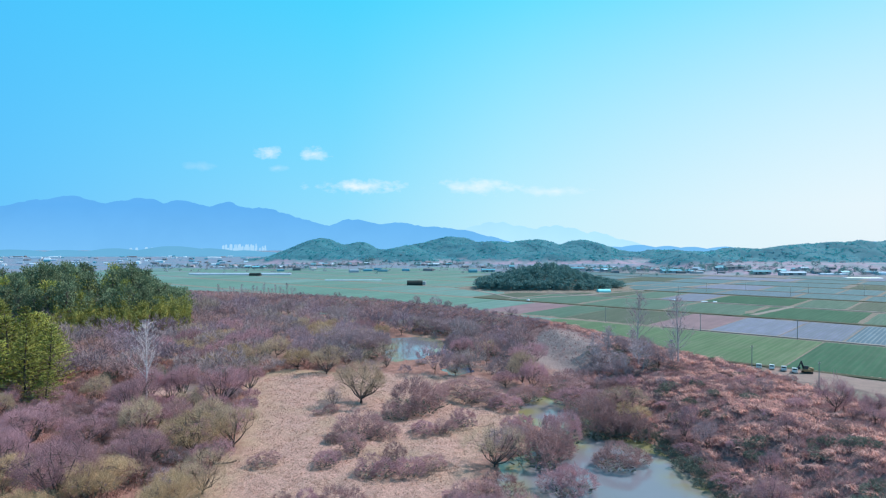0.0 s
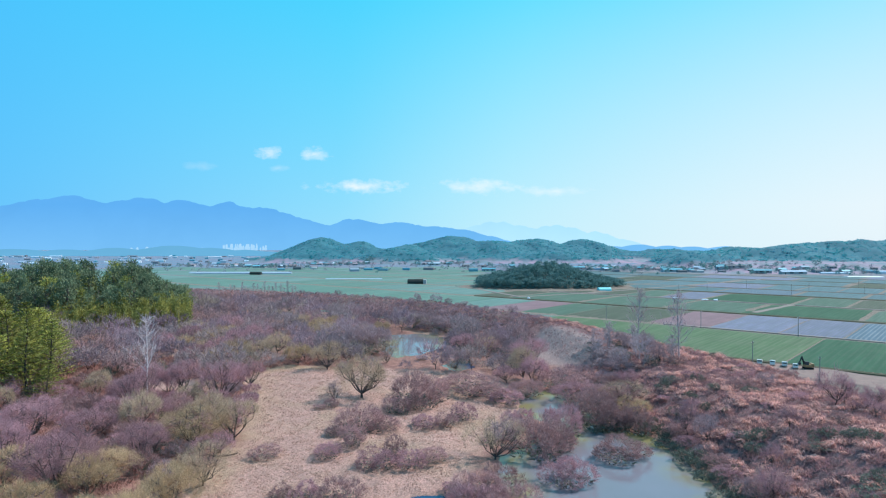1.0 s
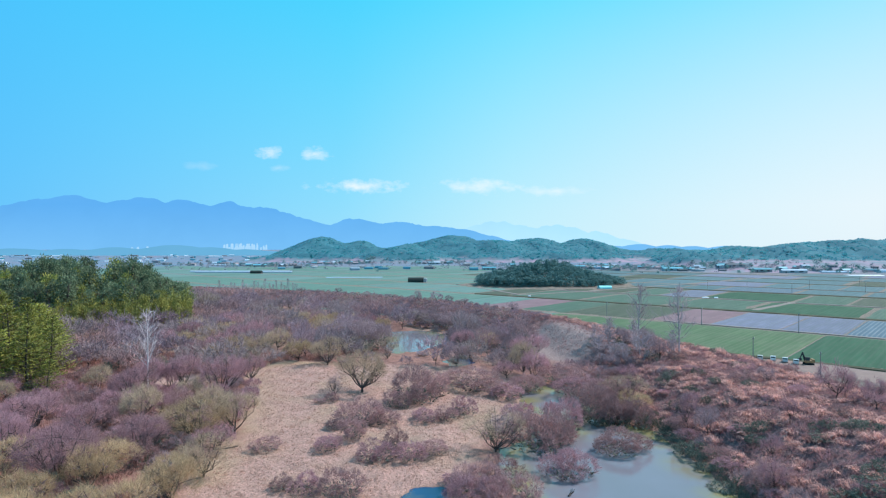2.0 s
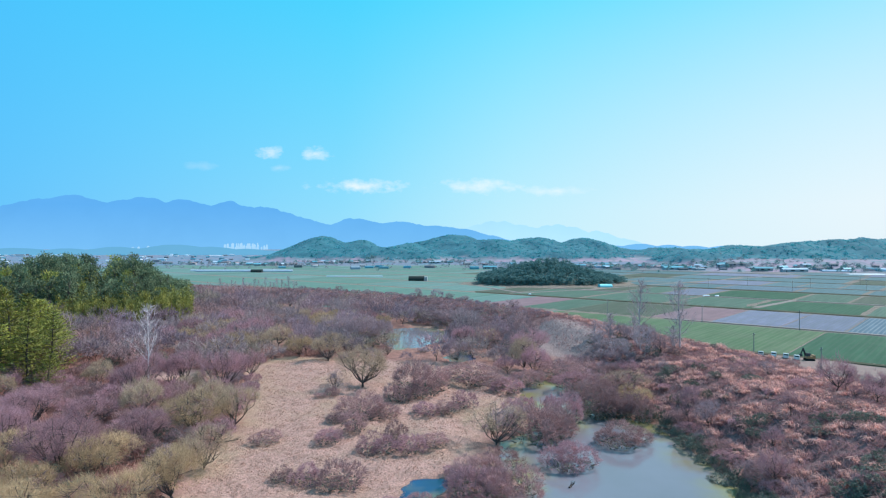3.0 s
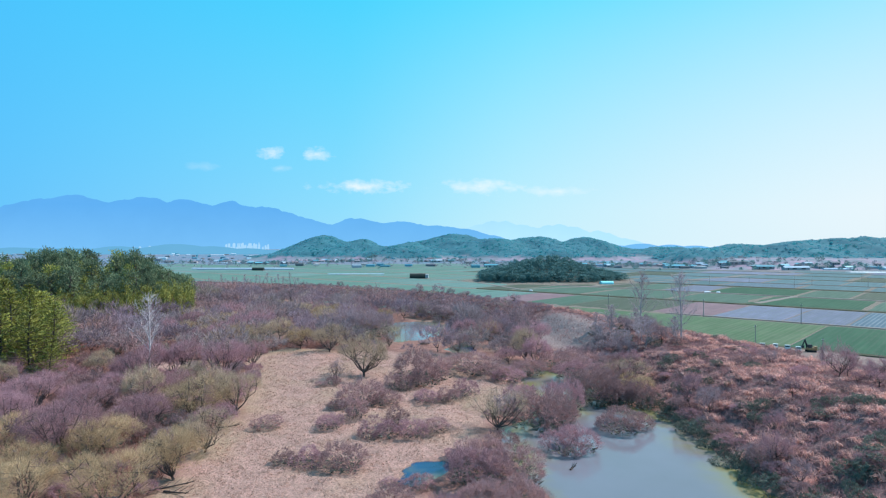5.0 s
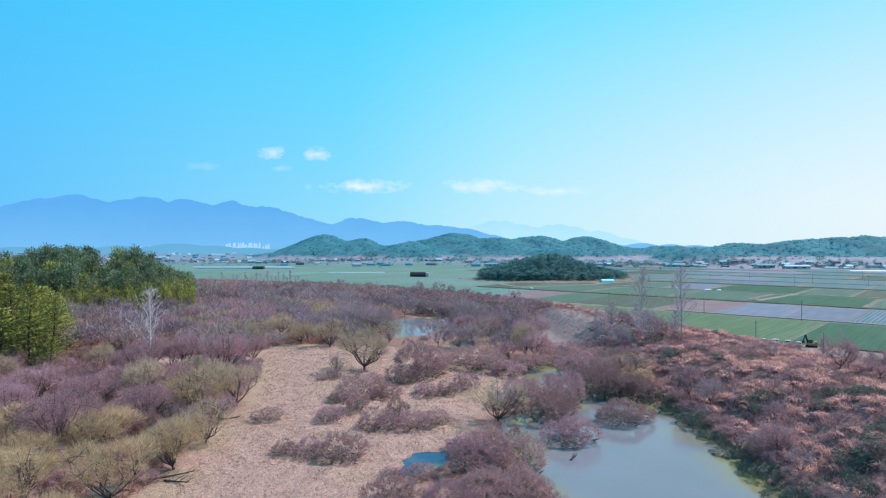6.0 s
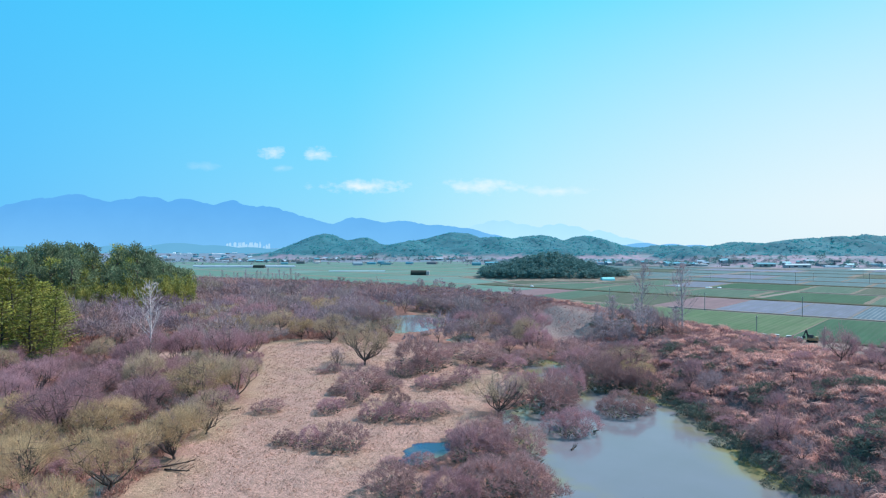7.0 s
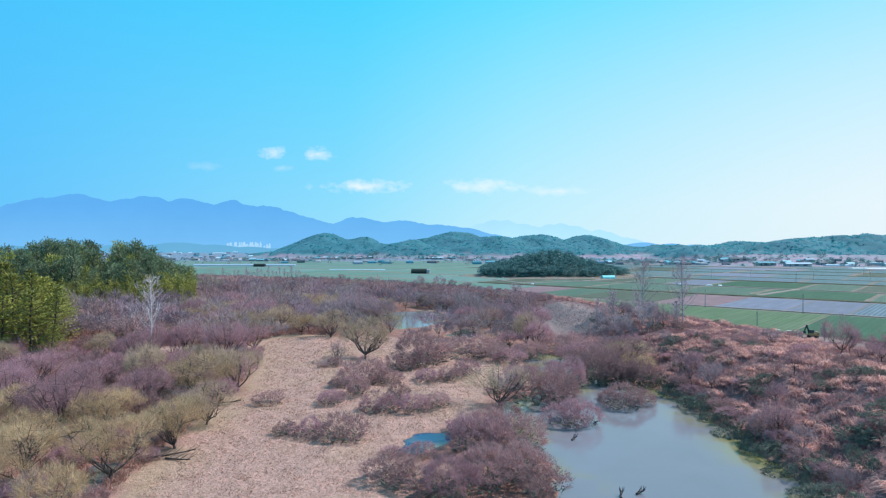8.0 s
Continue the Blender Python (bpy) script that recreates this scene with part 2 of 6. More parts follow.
M_STRAW = material("dry_grass", (0.58, 0.36, 0.29), (0.42, 0.26, 0.21), 0.08, per="island", vary=0.35, through_light=0.3)
M_REED = material("dry_reeds", (0.51, 0.278, 0.266), (0.265, 0.142, 0.146), 0.08, per="island", vary=0.45, through_light=0.35)
M_GREEN = crop_material("green_crop", (0.07, 0.14, 0.075), (0.09, 0.14, 0.083), 2.4, (0.125, 0.15, 0.12), 0.35)
M_NEAR_GREEN = crop_material("yellow_green_crop", (0.075, 0.145, 0.052), (0.10, 0.145, 0.064), 2.4, (0.15, 0.16, 0.11), 0.35)
# bluer, lighter far copy of the green crop: haze put into the colour
M_GREEN_FAR = crop_material("hazed_far_crop", (0.085, 0.165, 0.138), (0.10, 0.165, 0.148), 2.4, (0.15, 0.18, 0.15), 0.35)
M_DEEP = crop_material("deep_green_crop", (0.026, 0.098, 0.04), (0.04, 0.102, 0.044), 2.4, (0.075, 0.10, 0.08), 0.3)
M_OLIVE = crop_material("olive_crop", (0.076, 0.103, 0.052), (0.094, 0.106, 0.062), 2.4, (0.125, 0.12, 0.1), 0.3)
M_FILM = crop_material("mulch_film", (0.185, 0.20, 0.218), (0.16, 0.175, 0.19), 1.8, (0.12, 0.15, 0.12), 0.5)
M_FILM_GREEN = crop_material("film_with_seedlings", (0.095, 0.155, 0.155), (0.085, 0.14, 0.14), 2.0, (0.19, 0.22, 0.24), 0.75)
# far green crops again, with blue distance haze painted into their colours
M_HAZED_CROP = crop_material("hazed_green_crop", (0.10, 0.212, 0.128), (0.12, 0.212, 0.135), 3.0, (0.18, 0.24, 0.2), 0.3)
M_HAZED_CROP_PALE = crop_material("pale_hazed_crop", (0.12, 0.235, 0.158), (0.142, 0.235, 0.166), 3.0, (0.2, 0.25, 0.21), 0.3)
M_SOIL = crop_material("bare_soil", (0.27, 0.175, 0.15), (0.21, 0.135, 0.12), 2.4, (0.2, 0.13, 0.11), 0.4)
M_TRACK = material("pale_track", (0.25, 0.205, 0.185), (0.18, 0.15, 0.135), 0.25, per="world", vary=0)
M_VERGE = material("dry_grass_verge", (0.26, 0.175, 0.155), (0.18, 0.128, 0.112), 0.3, per="world", vary=0)
M_TRACK_DULL = material("grassy_track", (0.17, 0.16, 0.12), (0.12, 0.125, 0.085), 0.25, per="world", vary=0)
M_DITCH = material("ditch_weeds", (0.07, 0.075, 0.04), (0.11, 0.085, 0.06), 0.3, per="world", vary=0)
M_UNDER = material("rust_undergrowth", (0.48, 0.245, 0.205), (0.34, 0.175, 0.15), 0.07, per="island", vary=0.35, through_light=0.3)
M_STALK = material("mauve_stalks", (0.56, 0.33, 0.37), (0.38, 0.21, 0.24), 0.12, per="island", vary=0.25, through_light=0.35)
M_REED_PALE = material("bleached_reeds", (0.84, 0.48, 0.41), (0.60, 0.325, 0.275), 0.1, per="island", vary=0.3, through_light=0.3)
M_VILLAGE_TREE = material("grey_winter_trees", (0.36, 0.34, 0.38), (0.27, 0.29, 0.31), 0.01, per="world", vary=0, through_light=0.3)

# ---------------------------------------------------------------- terrain
WATER_Z = -0.35
# outlines of the open water, in metres
RIVER = [(49, 70), (49.3, 86), (49.5, 103), (49.6, 119), (49.2, 133), (46.5, 148), (39, 152), (36, 160), (37, 172), (36, 184),
         (30, 192), (23, 181), (21, 168), (28, 158), (30, 146), (22, 141), (13.5, 134), (11, 122), (14, 111), (17, 98),
         (16, 84), (15, 70)]
FAR_POND = [(-26, 309), (-12, 314), (2, 300), (2, 283), (-10, 256), (-19, 250), (-24, 269)]
REED_POND = [(1, 233), (8, 250), (10, 228), (4, 224)]
SMALL_POND = [(-66, 249), (-63.5, 249), (-62.5, 243), (-65, 243)]
BLUE_POOL = [(-6.9, 103.9), (-6.4, 107.6), (-4.8, 109.2), (-4, 112), (-0.5, 112), (-0.8, 108), (-2.6, 105.4), (-4.6, 102.2)]
ALDER_POOL = [(-53, 95), (-51, 96), (-49, 87), (-50.5, 86)]
PONDS = (RIVER, FAR_POND, REED_POND, SMALL_POND, BLUE_POOL, ALDER_POOL)
MEADOW = [(-41, 70), (-41, 101), (-43, 121), (-43, 144), (-50, 179), (-62, 209), (-56, 228), (-38, 222), (-14, 222), (9, 216),
          (20, 190), (18, 171), (6, 145), (1, 124), (-8, 104), (-10, 88), (-7, 70)]
# the dike beside the river: west foot, west shoulder, east shoulder, east foot and height along y
DIKE_Y = [-60, 85, 120, 144, 168, 200, 240, 304, 335]
DIKE_FOOT = [48, 49, 50.5, 49.5, 48.5, 46, 43, 40, 38]
DIKE_WEST = [77, 75, 75, 72.5, 68, 67, 60, 50, 44]
DIKE_EAST = [116, 112, 107, 101, 97, 98, 82, 62, 52]
DIKE_TOE = [146, 140, 131, 123, 116, 114, 101, 79, 66]
DIKE_H = [10.4, 10.4, 9.7, 8.5, 7.1, 6.3, 6.3, 6.2, 6]
BACK_DIKE = [(46, 318), (30, 345), (3, 389), (-75, 451), (-158, 498), (-260, 536), (-420, 590)]
DUMPS = ((-205, 360, 15, 62, 52), (-170, 200, 12, 46, 46), (-300, 330, 12, 90, 80), (106, 650, 15, 62, 36))


# grassy hummocks of the meadow: x, y, height, radius
HUMMOCKS = ((15, 184, 1.7, 4.5), (-7, 160, 1.0, 5), (3, 166, 1.1, 5), (-3, 140, 1.0, 6), (-16, 141, 0.8, 5), (-46, 216, 1.2, 7), (1, 196, 0.9, 6))


def outline_distance(x, y, poly):
    """Distance to a closed outline, negative inside."""
    best = np.full(x.shape, 1e9)
    inside = np.zeros(x.shape, bool)
    for (ax, ay), (bx, by) in zip(poly, poly[1:] + poly[:1]):
        dx, dy = bx - ax, by - ay
        k = np.clip(((x - ax) * dx + (y - ay) * dy) / (dx * dx + dy * dy), 0, 1)
        best = np.minimum(best, np.hypot(x - ax - k * dx, y - ay - k * dy))
        if ay != by:
            inside ^= ((ay > y) != (by > y)) & (x < (bx - ax) * (y - ay) / (by - ay) + ax)
    return np.where(inside, -best, best)


def line_distance(x, y, line):
    best = np.full(x.shape, 1e9)
    for (ax, ay), (bx, by) in zip(line, line[1:]):
        dx, dy = bx - ax, by - ay
        k = np.clip(((x - ax) * dx + (y - ay) * dy) / (dx * dx + dy * dy), 0, 1)
        best = np.minimum(best, np.hypot(x - ax - k * dx, y - ay - k * dy))
    return best


def ease(v):
    v = np.clip(v, 0, 1)
    return v * v * (3 - 2 * v)


def waves(x, y, size, seed):
    """Smooth uneven ground from a sum of crossing swells, about -1 to 1."""
    total = 0
    for k in range(7):
        a = seed * 1.7 + k * 2.4
        f = (0.7 + 0.23 * k) * 6.283 / size
        total = total + np.sin(f * (x * math.cos(a) + y * math.sin(a)) + 1.3 * np.sin(f * 0.6 * (y * math.cos(a) - x * math.sin(a)) + k)) / (1 + 0.2 * k)
    return total / 3.2


def dike_parts(x, y):
    foot, west, east, toe, top = (np.interp(y, DIKE_Y, v) for v in (DIKE_FOOT, DIKE_WEST, DIKE_EAST, DIKE_TOE, DIKE_H))
    rise = np.clip((x - foot) / (west - foot), 0, 1)
    rise = 0.6 * rise + 0.4 * ease(rise)
    fall = ease((toe - x) / (toe - east))
    fade = ease((352 - y) / 35)
    return rise, fall, top, fade


def ground_height(x, y):
    x, y = np.asarray(x, float), np.asarray(y, float)
    rise, fall, top, fade = dike_parts(x, y)
    river_dike = top * rise * fall * fade
    back = 7.2 * ease((26 - line_distance(x, y, BACK_DIKE)) / 22)
    z = np.maximum(river_dike, back)
    for cx, cy, h, rx, ry in DUMPS:
        z = np.maximum(z, h * np.exp(-((x - cx) / rx) ** 2 - ((y - cy) / ry) ** 2) - 0.1 * h)
    near = ease((560 - y) / 150) * ease((300 - np.abs(x)) / 100)
    lumps = waves(x, y, 17, 1) * 0.28 + waves(x, y, 5.5, 2) * 0.16
    rough = np.clip(z / 3, 0, 1)
    z = z + near * (lumps * (0.6 + 0.4 * rough) * np.where(fall * rise > 0.02, 1, 1) + rough * (0.5 * waves(x, y, 9, 3) + 0.45 * waves(x, y, 3.4, 4)))
    grassy = ease((2 - outline_distance(x, y, MEADOW)) / 6) * ease((x + 36) / 14)
    z = z + grassy * (0.55 * np.maximum(0, waves(x, y, 15, 51)) + 0.22 * waves(x, y, 6, 52))
    for cx, cy, h, r in HUMMOCKS:
        z = z + h * np.exp(-((x - cx) ** 2 + ((y - cy) * 0.8) ** 2) / r ** 2)
    farm = ease((x - np.interp(y, DIKE_Y, DIKE_TOE) + 8) / 8) * (y < 352)
    z = z * (1 - farm * 0.9) - 0.1
    wet = np.full(x.shape, 1e9)
    for pond in PONDS:
        wet = np.minimum(wet, outline_distance(x, y, pond))
    wet = wet + 1.1 * waves(x, y, 7, 6)
    bank = ease((2.2 - wet) / 3.4)
    return z * (1 - ease((5 - wet) / 6) * 0.75) - bank * 1.3

# ---------------------------------------------------------------- mesh helpers


def mesh_from(name, verts, tris, mat, smooth=False):
    """A mesh from arrays of corners and faces."""
    me = bpy.data.meshes.new(name)
    verts, tris = np.asarray(verts, np.float32), np.asarray(tris, np.int32)
    n = tris.shape[1]
    me.vertices.add(len(verts))
    me.vertices.foreach_set("co", verts.ravel())
    me.loops.add(tris.size)
    me.loops.foreach_set("vertex_index", tris.ravel())
    me.polygons.add(len(tris))
    me.polygons.foreach_set("loop_start", np.arange(0, tris.size, n, dtype=np.int32))
    me.polygons.foreach_set("use_smooth", np.full(len(tris), smooth))
    me.update(calc_edges=True)
    me.materials.append(mat)
    return me


def part(name, data, parent, label=""):
    """A mesh as a part of a thing."""
    ob = new(name, data)
    ob.parent = parent
    return tagged(ob, label)


def bm_mesh(name, bm, mat):
    me = bpy.data.meshes.new(name)
    bm.to_mesh(me)
    bm.free()
    me.materials.append(mat)
    return me


def box(bm, x, y, z, sx, sy, sz, bevel=0.0, m=Matrix()):
    """A box with its base's centre at x, y, z."""
    made = bmesh.ops.create_cube(bm, size=1, matrix=m @ Matrix.Translation((x, y, z + sz / 2)) @ Matrix.Diagonal((sx, sy, sz, 1)))
    if bevel:
        edges = {e for v in made["verts"] for e in v.link_edges}
        bmesh.ops.bevel(bm, geom=list(edges), offset=bevel, segments=2, affect="EDGES", profile=0.6)


def rod(bm, a, b, ra, rb, sides=8):
    """A tapered bar from a to b."""
    a, b = Vector(a), Vector(b)
    m = Matrix.Translation((a + b) / 2) @ (b - a).to_track_quat("Z", "Y").to_matrix().to_4x4()
    bmesh.ops.create_cone(bm, segments=sides, radius1=ra, radius2=rb, depth=(b - a).length, cap_ends=True, matrix=m)


def box_mesh(name, mat, *boxes, bevel=0.0):
    bm = bmesh.new()
    for b in boxes:
        box(bm, *b, bevel=bevel)
    return bm_mesh(name, bm, mat)


def empty(name, label, category, group="", at=(0, 0, 0), turn=0.0, kind=""):
    ob = new(name)
    ob.matrix_basis = pose(*at, 0, 0, turn)
    return tagged(ob, label, category, group, kind)


def z_at(x, y):
    return float(ground_height(np.array([x]), np.array([y]))[0])


# ---------------------------------------------------------------- ground and water


def spaced(near_a, near_b, step, far_a, far_b):
    """Grid lines that are close together in the near stretch and open out beyond it."""
    mid = list(np.arange(near_a, near_b + step, step))
    s, hi = step, [mid[-1]]
    while hi[-1] < far_b:
        s *= 1.07
        hi.append(hi[-1] + s)
    s, lo = step, [mid[0]]
    while lo[-1] > far_a:
        s *= 1.07
        lo.append(lo[-1] - s)
    return np.array(lo[::-1][:-1] + mid + hi[1:])


def grid_faces(nx, ny):
    i, j = np.meshgrid(np.arange(nx - 1), np.arange(ny - 1))
    a = (j * nx + i).ravel()
    return np.stack([a, a + 1, a + nx + 1, a + nx], 1)


def build_ground():
    gx, gy = spaced(-66, 122, 1.6, -4900, 4900), spaced(70, 290, 1.6, -4900, 4900)
    x, y = (v.ravel() for v in np.meshgrid(gx, gy))
    z = ground_height(x, y)
    me = mesh_from("ground", np.stack([x, y, z], 1), grid_faces(len(gx), len(gy)), M_GROUND, True)
    rise, fall, top, fade = dike_parts(x, y)
    ragged = 3.0 * waves(x, y, 13, 8) + 1.5 * waves(x, y, 4, 9)
    rim = outline_distance(x, y, MEADOW)
    meadow = ease((7 - rim - ragged) / 6)
    moss = np.exp(-((rim - 2 + 0.5 * ragged) / 4.5) ** 2) * ease((-24 - x) / 8) * ease(0.75 + waves(x, y, 21, 53))
    glades = ease((waves(x, y, 46, 11) + 0.4 * waves(x, y, 15, 12) - 1.0) * 5) * (y < 440) * (x < 40)
    glades = np.maximum(glades, ease(1.6 - np.hypot((x + 84) / 11, (y - 199) / 7)))
    dike = np.maximum(ease(np.minimum(rise, fall) * fade * 6), ease((27 - line_distance(x, y, BACK_DIKE)) / 6))
    gravel = ease((17 - np.hypot((x - 48) * 1.1, (y - 262) * 0.4) - 0.5 * ragged) / 5)
    farm = np.maximum(ease((x - np.interp(y, DIKE_Y, DIKE_TOE) + 14) / 7) * (y < 352),
                      ease((y - np.interp(x, [-420, -260, -158, -75, 3, 30, 46, 62], [600, 552, 516, 470, 408, 362, 338, 300]) - 4) / 6))
    # mask of the painted haze: grows with distance from the camera's spot
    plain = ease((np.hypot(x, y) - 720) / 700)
    wet = np.full(x.shape, 1e9)
    for pond in PONDS:
        wet = np.minimum(wet, outline_distance(x, y, pond))
    wet = ease((1.6 - wet - 1.1 * waves(x, y, 7, 6)) / 2.5)
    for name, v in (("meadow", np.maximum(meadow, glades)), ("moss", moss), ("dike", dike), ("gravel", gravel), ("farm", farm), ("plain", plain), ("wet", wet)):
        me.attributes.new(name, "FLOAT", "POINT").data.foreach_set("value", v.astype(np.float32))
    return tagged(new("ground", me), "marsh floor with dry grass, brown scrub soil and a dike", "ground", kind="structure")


def build_water():
    for k, pond in enumerate(PONDS):
        px, py = [p[0] for p in pond], [p[1] for p in pond]
        gx, gy = np.arange(min(px) - 4, max(px) + 4, 1.2), np.arange(min(py) - 4, max(py) + 4, 1.2)
        x, y = (v.ravel() for v in np.meshgrid(gx, gy))
        d = outline_distance(x, y, pond)
        f = grid_faces(len(gx), len(gy))
        f = f[(d[f] < 2.6).all(1)]
        used = np.unique(f)
        index = np.zeros(len(x), int)
        index[used] = np.arange(len(used))
        me = mesh_from("water", np.stack([x, y, np.full(len(x), WATER_Z)], 1)[used], index[f], M_WATER if pond in (RIVER, FAR_POND) else M_WATER_BLUED, True)
        # shore mask for the silt and the painted bank reflection
        me.attributes.new("silt_reflection", "FLOAT", "POINT").data.foreach_set("value", ease((d[used] + 9) / 9).astype(np.float32))
        tagged(new("water_%d" % (k + 1), me), "still murky river water with olive shallows and painted bank reflection" if pond is RIVER else "still dark marsh pool with the sky's blue also put into its colour", "water", kind="structure")


# ---------------------------------------------------------------- plants


def tubes(segs, sides=4):
    """Tapered limbs, each from a to b."""
    a, b = np.array([s[0] for s in segs]), np.array([s[1] for s in segs])
    ra, rb = np.array([s[2] for s in segs]), np.array([s[3] for s in segs])
    d = b - a
    d /= np.linalg.norm(d, axis=1, keepdims=True) + 1e-9
    ref = np.where(np.abs(d[:, 2:]) > 0.9, np.array([[1.0, 0, 0]]), np.array([[0, 0, 1.0]]))
    u = np.cross(d, ref)
    u /= np.linalg.norm(u, axis=1, keepdims=True)
    w = np.cross(d, u)
    ang = np.arange(sides) * 2 * np.pi / sides
    ringd = u[:, None] * np.cos(ang)[None, :, None] + w[:, None] * np.sin(ang)[None, :, None]
    v = np.concatenate([a[:, None] + ringd * ra[:, None, None], b[:, None] + ringd * rb[:, None, None]], 1)
    k = np.arange(sides)
    q = np.stack([k, (k + 1) % sides, sides + (k + 1) % sides, sides + k], 1)
    f = (np.arange(len(segs)) * 2 * sides)[:, None, None] + q[None]
    f = f.reshape(-1, 4)
    return v.reshape(-1, 3), np.concatenate([f[:, [0, 1, 2]], f[:, [0, 2, 3]]])


def blades(rng, at, way, length, width, face=None):
    """Thin tapering blades or twigs that start at points and run along ways; face: where their flat sides turn."""
    way = way / (np.linalg.norm(way, axis=1, keepdims=True) + 1e-9)
    turn = rng.normal(size=way.shape)
    if face is not None:
        turn = face + turn * 0.3
    side = np.cross(way, turn)
    side /= np.linalg.norm(side, axis=1, keepdims=True) + 1e-9
    w = (np.asarray(width) * np.ones(len(at)))[:, None] / 2
    tip = at + way * (np.asarray(length) * np.ones(len(at)))[:, None]
    v = np.stack([at - side * w, at + side * w, tip], 1).reshape(-1, 3)
    return v, np.arange(len(v)).reshape(-1, 3)


def joined(pieces):
    vs, fs, n = [], [], 0
    for v, f in pieces:
        vs.append(v), fs.append(f + n)
        n += len(v)
    return np.concatenate(vs), np.concatenate(fs)


def bend(rng, at, way, length, r, steps, lift, jitter):
    """A limb that bends on its way: a list of segments."""
    segs, p, d = [], np.array(at, float), np.array(way, float)
    d /= np.linalg.norm(d)
    for k in range(steps):
        d = d + rng.normal(size=3) * jitter + np.array([0, 0, lift])
        d /= np.linalg.norm(d)
        q = p + d * length / steps
        segs.append((p, q, r * (1 - 0.8 * k / steps), r * (1 - 0.8 * (k + 1) / steps)))
        p = q
    return segs


def woody(seed, height, width, stems, trunk, subs, sprays, per, twig_len, twig_w, low=0.1, up=0.4, fan=0.42, thick=1.0, sides=4, lobes=6, core=0):
    """A leafless shrub or tree: limbs that reach into a crown of several rounded lobes, and brushes of fine twigs on them. As arrays."""
    rng = np.random.default_rng(seed)
    base = low * height
    deep = height - base
    # the lobes: one on top and a ring about it
    heart_at = [np.array([0.06 * width * rng.normal(), 0.06 * width * rng.normal(), base + 0.52 * deep])]
    reach = [np.array([0.29 * width, 0.29 * width, 0.46 * deep])]
    spin = rng.random() * 6.283
    for k in range(lobes):
        a, r = spin + k * 6.283 / lobes + 0.35 * rng.normal(), width * rng.uniform(0.2, 0.31)
        heart_at.append(np.array([math.cos(a) * r, math.sin(a) * r, base + deep * rng.uniform(0.26, 0.5)]))
        size = rng.uniform(0.8, 1.25)
        reach.append(np.array([0.21 * width * size, 0.21 * width * size, deep * 0.36 * size]))
    heart_at, reach = np.array(heart_at), np.array(reach)
    n = sprays * 3
    pick = rng.integers(0, len(heart_at), n)
    out = rng.normal(size=(n, 3))
    out[:, 2] = np.abs(out[:, 2]) - 0.35
    out /= np.linalg.norm(out, axis=1, keepdims=True)
    spots = heart_at[pick] + reach[pick] * out * (0.68 + 0.3 * rng.random((n, 1)) ** 0.7)
    buried = ((((spots[:, None] - heart_at[None]) / reach[None]) ** 2).sum(2) < 0.4).any(1)
    spots, out = spots[~buried][:sprays], out[~buried][:sprays]
    spots[:, 2] = np.maximum(spots[:, 2], 0.12 * height * rng.random(len(spots)))

    wood, limbs_ = [], []
    start = np.zeros(3)
    girth = 0.02 * height * thick
    if trunk:
        t = bend(rng, (0, 0, -0.3), (0.1 * rng.normal(), 0.1 * rng.normal(), 1), trunk * height + 0.3, girth, 3, 0, 0.12)
        wood += [(p, q, girth * (1 - 0.1 * k), girth * (0.9 - 0.1 * k)) for k, (p, q, _, _) in enumerate(t)]
        start = t[-1][1]
    else:           # a short stool that the stems grow from
        wood.append((np.array([0, 0, -0.4]), np.array([0, 0, 0.12]), 0.035 * width, 0.028 * width))
    for goal in spots[rng.integers(0, len(spots), stems)] * np.array([0.95, 0.95, 0.97]):
        foot = start if trunk else np.array([goal[0], goal[1], 0]) * 0.06 * rng.random() + np.array([0, 0, -0.2])
        mid = (foot + goal) / 2 + np.array([0.2 * goal[0], 0.2 * goal[1], -0.08 * height]) * (0.3 + rng.random())
        r = girth * (0.55 if trunk else 0.3)
        pts = [foot * (1 - s) ** 2 + 2 * mid * s * (1 - s) + goal * s * s for s in np.linspace(0, 1, 5)]
        pts = [pts[0]] + [p + rng.normal(size=3) * 0.02 * height for p in pts[1:]]
        limb = [(p, q, r * (1 - 0.2 * k), r * (0.8 - 0.2 * k)) for k, (p, q) in enumerate(zip(pts, pts[1:]))]
        wood += limb
        for j in range(subs):
            s = limb[rng.integers(1, 4)]
            q = s[0] + (s[1] - s[0]) * rng.random()
            near = spots[rng.integers(0, len(spots), 9)]
            far = near[np.argmin(((near - q) ** 2).sum(1))]
            bow = (q + far) / 2 + rng.normal(size=3) * 0.02 * height
            wood += [(q, bow, r * 0.4, r * 0.25), (bow, far, r * 0.25, r * 0.08)]
    # brushes: twigs that spread from one point of a branch
    lead = out * (1 - up) + np.array([0, 0, up]) + rng.normal(size=out.shape) * 0.18
    lead /= np.linalg.norm(lead, axis=1, keepdims=True)
    at = np.repeat(spots - lead * twig_len * 0.6, per, 0)
    m = len(at)
    at = at + rng.normal(size=(m, 3)) * twig_len * 0.2
    at[:, 2] = np.maximum(at[:, 2], 0.02 * height)
    way = np.repeat(lead, per, 0) + rng.normal(size=(m, 3)) * fan
    crown = blades(rng, at, way, twig_len * (0.6 + 0.8 * rng.random(m)), twig_w * (0.7 + 0.6 * rng.random(m)), np.repeat(out + np.array([0, 0, 0.3]), per, 0))
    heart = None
    if core:        # dark blades that paint shade inside the crown, and growth at the foot
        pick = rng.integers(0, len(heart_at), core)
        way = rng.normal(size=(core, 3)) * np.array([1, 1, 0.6])
